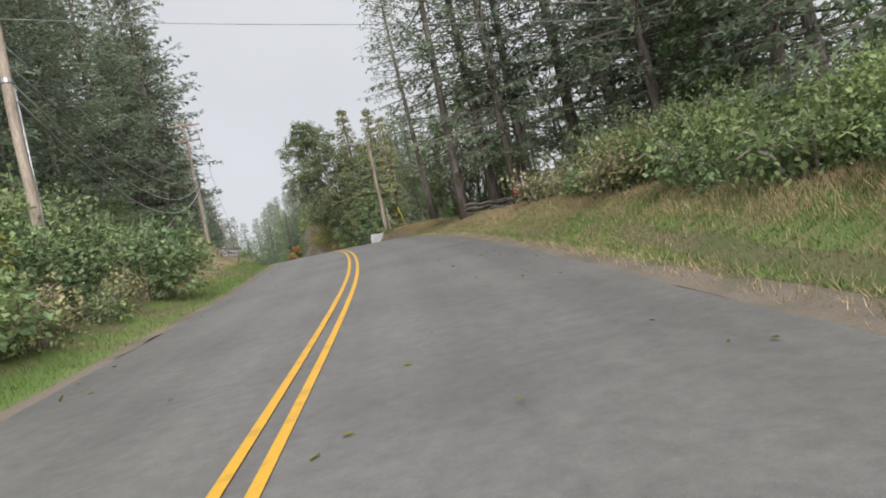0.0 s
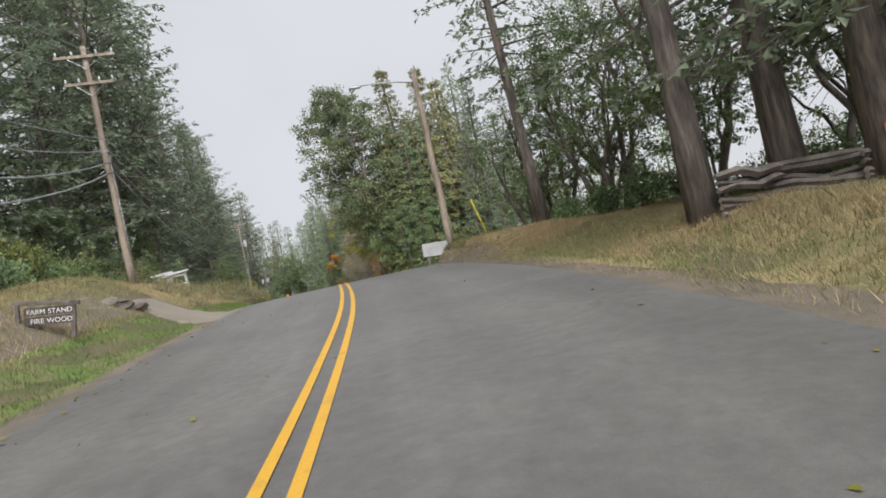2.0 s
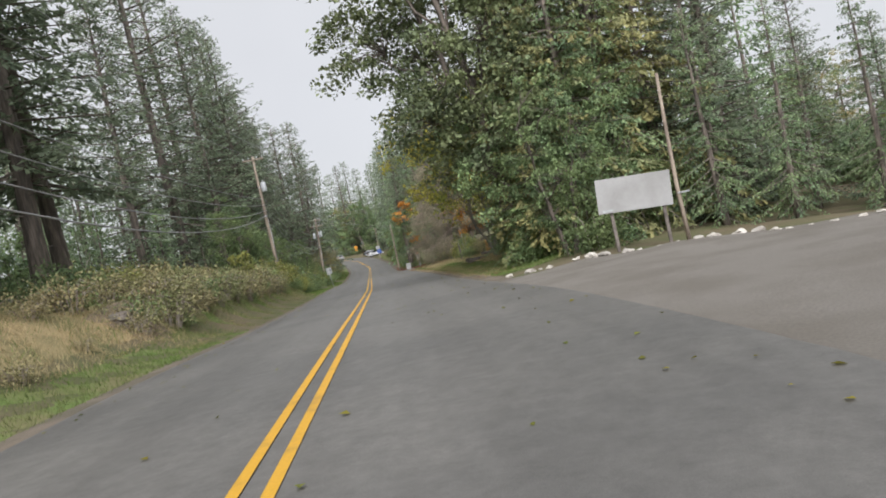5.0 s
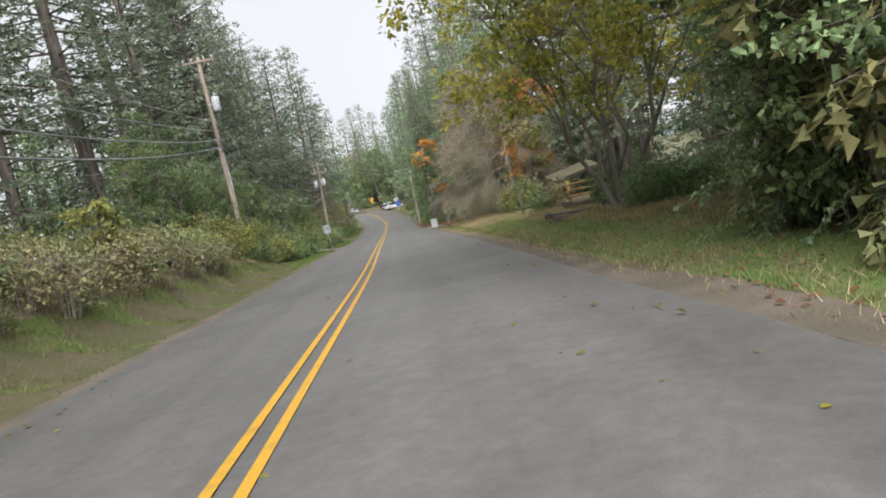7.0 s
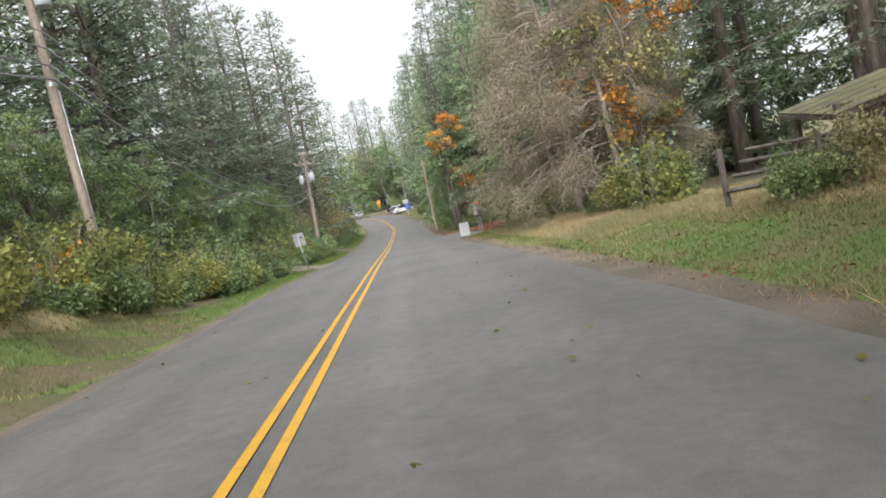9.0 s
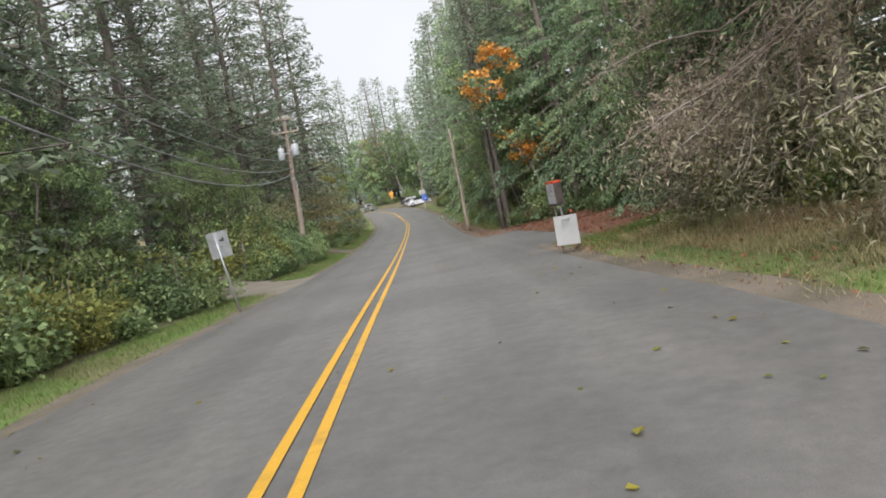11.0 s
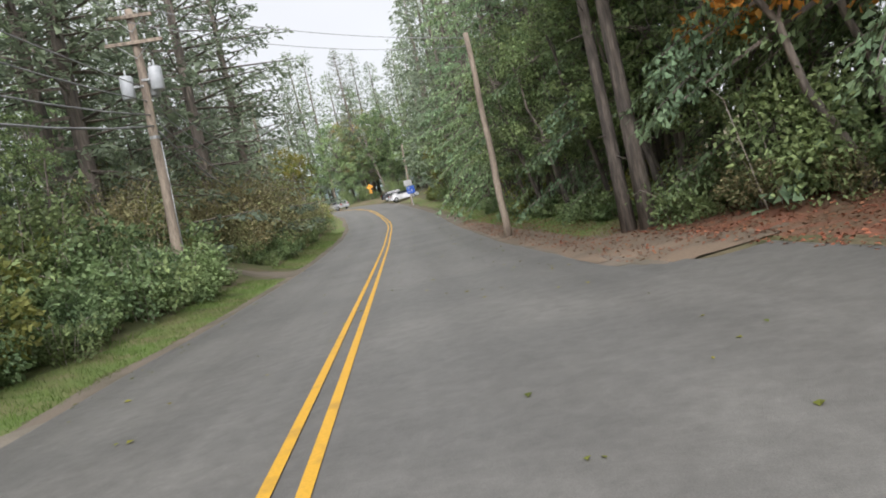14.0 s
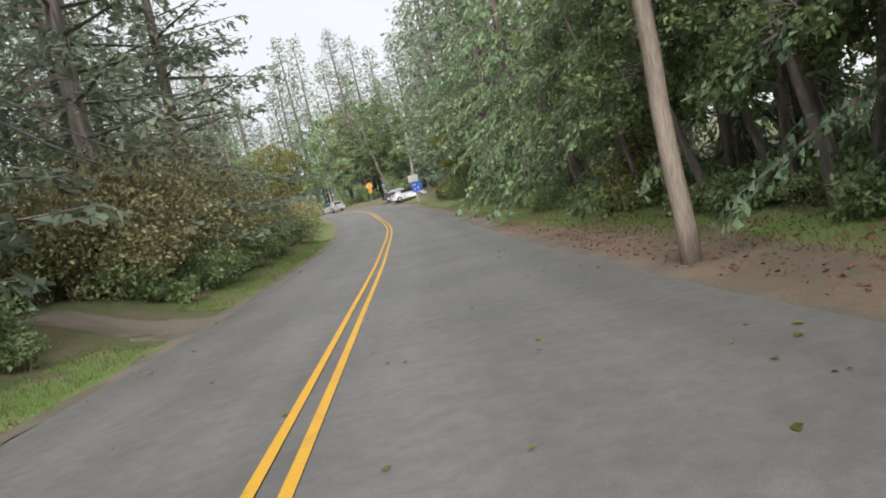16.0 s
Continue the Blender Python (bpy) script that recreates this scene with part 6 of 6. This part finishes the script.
# woods behind the bend
plant(FIR[1], -76.4, 247.0, 0.82, 10)
for x, y, k, s in ((-66, 246, 3, 0.85), (-60, 238, 3, 0.9), (-72, 252, 3, 0.8), (-88, 256, 1, 0.6), (-97, 254, 3, 0.7), (-54, 230, 1, 0.7), (-108, 256, 3, 0.75), (-120, 258, 1, 0.6), (-82, 262, 1, 0.65), (-62, 256, 1, 0.65), (-50, 246, 1, 0.7), (-134, 256, 3, 0.8)):
    plant(FAR[0 if k == 1 else 1], x, y, s, rng.uniform(0, 360))
for x, y, k, s in ((-70, 243.5, 2, 0.95), (-80, 246, 2, 0.9), (-91, 248, 4, 1.0), (-100, 247, 4, 0.9), (-64, 238.5, 2, 0.9), (-86, 247.5, 2, 0.85), (-77, 243, 2, 0.7)):
    plant(SAPLING if k == 2 else LEAFY[k], x, y, s, rng.uniform(0, 360))
for x, y, k, s in ((-72, 246, 2, 1.5), (-82, 249, 2, 1.5), (-94, 250, 4, 1.5), (-105, 249, 2, 1.4), (-62, 242, 2, 1.5), (-116, 248, 4, 1.4), (-77, 250, 0, 1.3)):
    plant(SAPLING if k == 2 else LEAFY[k], x, y, s, rng.uniform(0, 360))
for x, y, k, s, turn in ((-71, 244, 2, 1.45, 20), (-64, 241, 2, 1.3, 140), (-80, 247, 2, 1.35, 250), (-89, 246.5, 4, 1.3, 70), (-76, 247, 0, 0.95, 10), (-97, 248, 2, 1.2, 300)):
    plant(LEAFY[k], x, y, s, turn)
for x, y in ((-66, 238.2), (-70, 240.4), (-75, 242.2), (-80, 243.8), (-86, 244.8), (-92, 245.6)):
    plant(TALL_BUSH, x, y, 0.9, x * 40.0)
for y in (224, 230, 236):
    stand(FIR[3], y, -17 - rng.uniform(0, 5), 0.7)

for k in range(22):
    plant(FAR[int(rng.integers(0, 2))], -158 + 5.4 * k + rng.uniform(-2, 2), 264 + rng.uniform(-4, 8), rng.uniform(0.9, 1.2), rng.uniform(0, 360))
for k in range(16):
    plant(FAR[k % 3], -112 + 4.2 * k + 1.3 * math.sin(k * 2.1), 257 + 2.5 * math.sin(k * 1.7), 0.85 + 0.2 * math.sin(k * 3.3) + (0.35 if k % 3 == 2 else 0.0), k * 67.0)
for x, y, k, s in ((-70, 250, 1, 0.8), (-79, 253, 0, 0.62), (-92, 252, 1, 0.7), (-103, 252, 0, 0.6), (-58, 245, 0, 0.75), (-113, 250, 1, 0.7), (-124, 252, 1, 0.7), (-64, 251, 1, 0.9), (-86, 254, 2, 0.9), (-97, 257, 0, 0.6), (-75, 258, 0, 0.7), (-140, 252, 1, 0.7), (-132, 249, 2, 0.8)):
    plant(FAR[k], x, y, s, rng.uniform(0, 360))
for y, d, k, s in ((203, 9.0, 0, 0.95), (210, 9.5, 1, 1.1), (218, 11, 0, 0.95), (226, 13, 1, 1.0), (196, 9.0, 0, 0.9)):
    stand(FAR[k], y, d, s)

# ---- bushes ----
def thicket(y0, y1, d0, d1, n, kinds, lo=0.7, hi=1.1):
    for _ in range(n):
        k = kinds[rng.integers(0, len(kinds))]
        y, d, q = rng.uniform(y0, y1), rng.uniform(d0, d1), rng.uniform(lo, hi)
        if not (d < 0 and (159.6 < y < 165.6 or 132.8 < y < 140.0)):  # the drives stay open
            stand(BUSH[k], y, d, q, 1.0, "undergrowth" if k == 4 or d0 < -14 else "")


thicket(-6, 22, -8.4, -6.4, 16, (0, 1, 0, 2), 0.8, 1.15)
for y, d in ((4, -9.2), (8, -9.6), (11, -9.0), (14.5, -9.4), (17.5, -9.2), (21, -9.6), (10, -11.5), (16, -12)):
    stand(TALL_BUSH, y, d, rng.uniform(0.95, 1.2))
thicket(20, 28.5, -9.6, -7.6, 9, (0, 1, 0), 0.65, 0.9)
for y in np.arange(-4, 33, 0.9):
    stand(SCRUB[int(rng.integers(0, 3)) // 2], y, rng.uniform(-7.6, -6.1), rng.uniform(0.6, 1.0), 1.0, "undergrowth")
thicket(30, 110, -15, -12, 22, (1, 5, 2, 0), 0.9, 1.4)
thicket(60, 110, -13.0, -10.5, 26, (1, 2, 3, 0, 5), 0.6, 0.95)
thicket(76, 98, -9.6, -8.0, 8, (1, 2, 4), 0.4, 0.65)
for y in np.concatenate([np.arange(52, 74, 0.8), np.arange(74, 102, 0.42), np.arange(102, 108, 0.6)]):
    stand(SCRUB[int(rng.integers(0, 3)) // 2], y, rng.uniform(-9.6, -5.9), rng.uniform(0.5, 1.0) * (0.6 if y < 74 else 1.15), 1.0, "undergrowth")
thicket(98, 112, -9.8, -7.0, 16, (2, 1, 2, 1), 0.6, 1.0)
thicket(142, 147, 7.0, 8.8, 6, (3, 4), 0.35, 0.55)
thicket(44, 60, -14, -11.5, 8, (1, 0, 5), 0.6, 0.9)
for y, d, k in ((35, -14.2, 0.9), (39, -13.4, 0.8), (43, -14.6, 1.0), (48.5, -13.2, 0.8), (54, -13.0, 0.9), (58, -12.6, 0.8), (63, -12.4, 0.9), (68, -12.0, 0.85), (73, -12.2, 0.9)):
    stand(TALL_BUSH, y, d, k)
for y, d, k in ((41, -15.0, 0.6), (51, -14.2, 0.55), (60, -13.8, 0.6), (66, -13.2, 0.55), (75, -12.8, 0.6)):
    stand(LEAFY[5], y, d, k)
thicket(107, 200, -7.0, -6.2, 44, (4, 4, 1), 0.5, 0.8)
thicket(107, 131, -9.4, -6.8, 28, (1, 2, 1, 0), 0.7, 1.05)
for y in (112.5, 115.5, 118.0, 121.5, 124.5, 127.5, 130.5):
    stand(TALL_BUSH, y, rng.uniform(-9.6, -8.6), rng.uniform(0.8, 1.05))
thicket(128, 133, -9.0, -6.8, 5, (1, 2, 0), 0.7, 1.0)
thicket(140, 158, -9.5, -6.8, 14, (1, 0, 2, 5), 0.8, 1.3)
for y, d, k in ((140.6, -9.4, 0.62), (143.5, -9.8, 0.7), (148.5, -9.6, 0.7), (151.5, -9.4, 0.62)):
    stand(LEAFY[5], y, d, k)
for y, d, k in ((141.8, -8.4, 1.0), (144.6, -8.6, 1.1), (147.4, -8.4, 1.0), (150.2, -8.8, 1.1)):
    stand(TALL_BUSH, y, d, k)
stand(LEAFY[5], 141.5, -8.6, 0.6)
stand(LEAFY[5], 146.0, -9.2, 0.65)
for y, d, k, s in ((140.0, -7.6, 2, 1.1), (142.0, -7.8, 1, 1.1), (143.6, -7.4, 2, 1.0), (145.5, -7.8, 1, 1.2), (148.0, -7.8, 0, 1.0)):
    stand(BUSH[k], y, d, s)
for y, d, k, s in ((113.5, -7.6, 2, 0.9), (117.5, -7.4, 2, 0.9), (119.5, -7.6, 2, 0.9), (121.5, -7.4, 2, 0.85), (123.0, -7.7, 2, 0.9), (125.0, -7.6, 2, 0.9), (127.5, -7.8, 2, 0.9)):
    stand(BUSH[k], y, d, s)
for y, d, s in ((121.0, -8.6, 0.36), (124.2, -8.4, 0.38), (127.0, -8.8, 0.36)):
    stand(LEAFY[5], y, d, s)
stand(LEAFY[4], 123.0, -9.4, 0.5)
stand(LEAFY[5], 114.5, -8.8, 0.5)
thicket(158, 195, -10, -6.8, 16, (3, 3, 3, 2), 0.9, 1.4)
for y, d, k in ((157.6, -9.4, 1.5), (163.0, -12.2, 1.9), (168, -8.6, 1.8), (171, -8.4, 1.7), (175, -8.8, 1.8), (180, -8.4, 1.7), (185, -8.6, 1.6), (160.2, -10.6, 1.5), (165.8, -9.6, 1.5)):
    stand(BROWN_THICKET, y, d, k * 0.58)
thicket(195, 230, -10, -6.5, 10, (3, 1, 2), 0.8, 1.1)
for y in np.arange(103, 133, 2.4):
    stand(LEAFY[int(y) % 3 and 5 or 2], y, rng.uniform(-10.2, -9.0), rng.uniform(0.5, 0.75))
for y, d in ((109, -7.4), (111, -7.8), (110, -8.6)):
    stand(GOLD_BUSH, y, d, rng.uniform(0.8, 1.2))
for y, d in ((3, 8.0), (6, 8.5), (9, 7.9), (12, 8.6), (15, 8.1), (18, 8.7), (20.5, 8.8), (7, 10.4), (13, 10.6), (18, 11)):
    stand(TALL_BUSH, y, d + 0.5, 0.62 + 0.02 * (y % 7))
thicket(76, 84, 6.8, 10.0, 10, (1, 5, 0), 0.6, 0.95)
thicket(90, 95, 8.6, 11.0, 5, (0, 5), 0.5, 0.7)
thicket(80, 90, 14, 40, 10, (5, 1), 1.0, 1.4)
thicket(110, 126, 8.6, 11.0, 14, (1, 1, 5, 2), 0.6, 1.0)
thicket(141, 200, 7.0, 9.0, 14, (1, 4, 5, 2), 0.55, 0.85)
thicket(200, 216, 7.5, 9.5, 6, (1, 2), 0.8, 1.1)
thicket(140, 146, 10, 18, 5, (1, 5), 0.8, 1.0)
for x, y in ((-74, 241.5), (-79, 243), (-84, 244), (-90, 245), (-68, 240), (-97, 245), (-104, 246)):
    plant(BUSH[1], x, y, 1.0, rng.uniform(0, 360))


for y in np.arange(145, 190, 0.55):
    stand(BUSH[4] if rng.uniform() < 0.65 else BUSH[1], y, rng.uniform(7.0, 8.8), rng.uniform(0.4, 0.8), 1.0, "undergrowth")
for y in [v for v in np.arange(139.5, 200, 0.9) if not 160 < v < 166]:
    stand(BUSH[4] if rng.uniform() < 0.6 else BUSH[0], y, rng.uniform(-7.6, -6.3), rng.uniform(0.55, 0.85), 1.0, "undergrowth")
stand(BUSH[4], 110.0, -6.6, 0.6)
plant(BANK_SAPLING, -27.3, 89.6, 1.0, 20)
for y, d, k, q in ((158.4, -7.2, 0, 0.7), (156.6, -7.4, 1, 0.9), (154.8, -7.6, 0, 0.8), (166.2, -7.6, 1, 0.8)):
    stand(BUSH[k], y, d, q)
for k in range(44):
    stand(SCRUB[0] if k % 4 else SCRUB[1], 77.0 + 0.55 * k, -6.0 - 0.35 * (k * 7 % 5), 0.55 + 0.09 * (k * 3 % 5), 1.0, "undergrowth")
stand(SCRUB[0], 79.0, -6.6, 0.9)
stand(SCRUB[1], 81.0, -6.4, 0.9)
plant(LEAFY[0], 4.6, 91.8, 0.5, 40)
massed("deep_woods", "dark firs and cedars closing the woods behind the road", "woods")
massed("undergrowth", "low ferns and brambles along the wood's edge", "undergrowth")


# ---- grass, leaves on the ground ----
def blades(name, y0, y1, d0, d1, n, tall, mat, label, lean=0.35, seed=1, clump=0.0):
    r = np.random.default_rng(seed)
    i = r.integers(at_y(y0), at_y(y1), n)
    d = r.uniform(d0, d1, n)
    along = r.uniform(-0.3, 0.3, n)
    x = LINE[i, 0] + RIGHT[i, 0] * d + AHEAD[i, 0] * along
    y = LINE[i, 1] + RIGHT[i, 1] * d + AHEAD[i, 1] * along
    if clump:
        wave_ = np.sin(x * 1.7 + np.sin(y * 1.1) * 2) * np.sin(y * 1.9 + x * 0.6)
        keep = r.uniform(-1, 1, n) < wave_ + 0.5
        x, y = x[keep], y[keep]
        n = len(x)
    # drives stay bare
    sy, dd = LINE[i, 1], d
    if clump:
        sy, dd = sy[keep], d[keep]
    side = np.sign(dd)
    bare = ((side < 0) & (((sy > 45.0) & (sy < 50.2) & (np.abs(dd) < 7.4)) | ((sy > 133.6) & (sy < 139.4)) | ((sy > 160.6) & (sy < 165.4)))) | ((side > 0) & (((sy > 54.6) & (sy < 72.4)) | ((sy > 127.5) & (sy < 141))))
    x, y = x[~bare], y[~bare]
    n = len(x)
    z = height(x, y)
    h = tall * r.uniform(0.45, 1.25, n)
    w = r.uniform(0.0035, 0.0085, n) * (1 + tall)
    a = r.uniform(0, 6.283, n)
    b = np.stack([x, y, z + 0.015], 1)
    s = np.stack([np.cos(a), np.sin(a), 0 * a], 1) * w[:, None]
    t = b + np.stack([r.normal(0, lean, n) * h, r.normal(0, lean, n) * h, h], 1)
    v = np.stack([b - s, b + s, t], 1).reshape(-1, 3)
    return tagged(new(name, mesh_of(name, v, np.arange(3 * n).reshape(-1, 3), mat)), label, "grass", kind="stuff")


def turf(name, y0, y1, d0, d1, mat, label):
    ob = new(name, ribbon(name, at_y(y0), at_y(y1), d0, d1, 0.0, mat, 1, 8, 0.5, (0.07, 0.07), 3.4))
    return tagged(ob, label, "grass", kind="structure")


M["turf"] = material("turf", (0.125, 0.185, 0.045), 0.95, 0.45, 0.8, 18, 0.5, second=(0.18, 0.165, 0.075))
M["earth"] = material("bare_earth", (0.235, 0.185, 0.138), 0.95, 0.5, 1.4, 12, 1.0, second=(0.165, 0.140, 0.098))
M["leaf_litter"] = material("leaf_litter", (0.20, 0.085, 0.05), 0.95, 0.5, 1.2, 22, 0.7, second=(0.15, 0.10, 0.06))
M["dry_turf"] = material("dry_turf", (0.34, 0.265, 0.135), 0.95, 0.45, 0.7, 16, 0.5, second=(0.16, 0.15, 0.065))
for k, (y0, y1) in enumerate(((-40, 45.2), (50.0, 133.6), (139.4, 160.6), (165.4, 235))):
    turf("verge_left_" + str(k + 1), y0, y1, -6.2, -4.45, "turf", "strip of mown green grass beside the road")
turf("verge_rise", 26, 44, 4.9, 7.0, "dry_turf", "dry grass strip below the fenced bank")
turf("verge_right", -40, 26.3, 4.9, 7.0, "turf", "strip of green grass beside the road")
turf("verge_right_middle", 77, 107, 4.9, 8.0, "turf", "green grass strip beside the road")
turf("verge_right_far", 148, 222, 5.4, 7.2, "turf", "thin green grass strip below the cedars")
turf("corner_bank", 43, 53, 4.9, 7.2, "dry_turf", "dry grass on the bank round the lamp pole")
turf("corner_verge", 42, 53, 4.0, 5.2, "gravel", "brown earth and dry grass round the lamp pole")
turf("litter_strip", 127, 147, 6.0, 10.5, "leaf_litter", "earth covered in rust-red fallen leaves below trees")
turf("needle_verge", 141, 148.4, 4.9, 7.3, "needle_bed", "reddish-brown needles and earth round the fir trunks")
turf("cut_bank", 33, 45, -8.4, -6.0, "gravel", "bare brown earth where the bank is cut away")
turf("earth_bank", 74, 102, -8.2, -5.6, "earth", "bare brown earth bank with roots and dry stems")
turf("bank_left", 22, 45.2, -11.0, -6.0, "dry_turf", "dry straw-coloured grass bank")
turf("bank_left_far", 50.0, 110, -11.0, -6.0, "dry_turf", "dry straw-coloured grass bank")
turf("bank_right", 20, 54, 6.8, 12.0, "dry_turf", "dry straw-coloured grass bank")
blades("grass_left", -4, 195, -6.1, -4.4, 100000, 0.13, "grass", "short green grass along the road edge", 0.5, 1)
blades("grass_right_rise", 24, 43, 5.0, 6.6, 6000, 0.12, "grass", "sparse green grass at the foot of the dry bank", 0.5, 27)
blades("grass_right", -2, 25, 5.0, 7.2, 40000, 0.09, "grass", "short green grass along the road edge", 0.5, 2)
blades("grass_right_middle", 77, 127, 5.0, 7.9, 60000, 0.08, "grass", "green grass with fallen leaves beside the road", 0.5, 3)
blades("grass_right_far", 147, 200, 5.6, 7.4, 20000, 0.10, "grass", "thin green grass below the trees", 0.5, 4)
blades("dry_grass_left", 22, 77, -11, -5.9, 90000, 0.17, "straw", "dry straw-coloured grass on the bank", 0.5, 5, 1)
blades("short_dry_grass", 34, 54, 5.2, 12, 90000, 0.11, "straw", "short dry golden grass on the crest", 0.7, 33, 1)
blades("dry_grass_right", 2, 36, 6.3, 12, 80000, 0.2, "straw", "dry straw-coloured grass on the bank", 0.5, 6, 1)
turf("clearing_turf", 98, 107, 7.0, 11.5, "dry_turf", "dry golden grass in the clearing")
turf("clearing_turf_far", 106.5, 126, 5.4, 11.5, "dry_turf", "dry golden grass beside the withered trees")
turf("verge_clearing", 106.5, 128, 4.9, 5.8, "turf", "narrow green grass strip beside the road")
blades("golden_grass", 107, 125, 5.6, 9.5, 50000, 0.18, "straw", "dry golden grass along the clearing", 0.5, 37, 1)
blades("dry_grass_clearing", 84, 125, 7.0, 11, 70000, 0.15, "straw", "dry golden grass in the clearing", 0.5, 7, 1)
blades("dry_verge_middle", 78, 127, 4.45, 6.2, 8000, 0.13, "straw", "dry grass at the gravel edge", 0.6, 10, 1)
blades("straw_verge", 18, 44, 5.3, 7.8, 36000, 0.12, "straw", "dry straw along the foot of the bank", 0.6, 25, 1)
blades("dry_verge", -2, 53, 4.45, 6.6, 24000, 0.13, "straw", "dry grass at the gravel edge", 0.6, 9, 1)
blades("corner_grass", 41, 53, 4.3, 9.0, 48000, 0.09, "straw", "dry grass on the corner bank", 0.7, 23, 1)
blades("corner_greens", 47.5, 52.6, 4.6, 7.0, 12000, 0.13, "grass", "green grass along the crest of the corner", 0.6, 24, 1)
blades("bank_weeds", 74, 112, -7.6, -4.9, 30000, 0.14, "straw", "dry weeds and brown stalks on the steep bank", 0.7, 21, 1)
blades("bank_greens", 74, 112, -7.0, -4.8, 12000, 0.12, "grass", "green weeds on the steep bank", 0.7, 22, 1)
blades("weeds_left", 22, 112, -11, -6.5, 9000, 0.3, "grass", "green weeds among dry grass", 0.6, 8, 1)


def litter(name, y0, y1, d0, d1, n, label, seed):
    r = np.random.default_rng(seed)
    i = r.integers(at_y(y0), at_y(y1), n)
    d = r.uniform(d0, d1, n)
    x, y = LINE[i, 0] + RIGHT[i, 0] * d, LINE[i, 1] + RIGHT[i, 1] * d + r.uniform(-0.25, 0.25, n)
    p = np.stack([x, y, height(x, y) + r.uniform(0.03, 0.06, n)], 1)
    L = r.uniform(0.04, 0.10, n)
    v, f = kites(p, np.stack([r.normal(0, 1, n), r.normal(0, 1, n), r.normal(0, 0.25, n)], 1), L, L * 0.4, r, 0.3)
    return tagged(new(name, mesh_of(name, v, f, "litter")), label, "leaves", kind="stuff")


litter("fallen_leaves", 127, 147, 6.0, 10.6, 9000, "rust-red fallen leaves beside the driveway", 1)
litter("scattered_leaves", 78, 128, 4.6, 9, 3200, "scattered brown fallen leaves in the grass", 2)
def road_leaves(n, seed):
    r = np.random.default_rng(seed)
    i = r.integers(at_y(2), at_y(215), n)
    d = np.where(r.uniform(size=n) < 0.5, r.uniform(-3.8, 4.0, n), r.choice([-1, 1], n) * (4.0 - np.abs(r.normal(0, 0.5, n))))
    p = np.stack([LINE[i, 0] + RIGHT[i, 0] * d, LINE[i, 1] + RIGHT[i, 1] * d + r.uniform(-0.25, 0.25, n), LINE[i, 2] + 0.045 - 0.008 * np.abs(d)], 1)
    L = r.uniform(0.04, 0.11, n)
    v, f = kites(p, np.stack([r.normal(0, 1, n), r.normal(0, 1, n), r.normal(0, 0.12, n)], 1), L, L * 0.4, r, 0.2)
    return tagged(new("road_leaves", mesh_of("road_leaves", v, f, "yellowed")), "fallen yellow-brown leaves scattered on the asphalt", "leaves", kind="stuff")


road_leaves(1100, 31)
litter("corner_leaves", 123, 127.5, 4.7, 8.2, 1200, "brown and red leaves on the gravel corner", 5)
blades("corner_weeds", 122, 127.2, 5.4, 9.0, 9000, 0.16, "grass", "thin grass on the gravel corner", 0.6, 26, 1)
litter("corner_litter", 44, 53, 4.2, 6.0, 900, "brown leaves and needles on the corner bank", 8)
litter("needle_litter", 142, 172, 4.5, 6.8, 3000, "rusty needles and leaves on the gravel edge", 3)
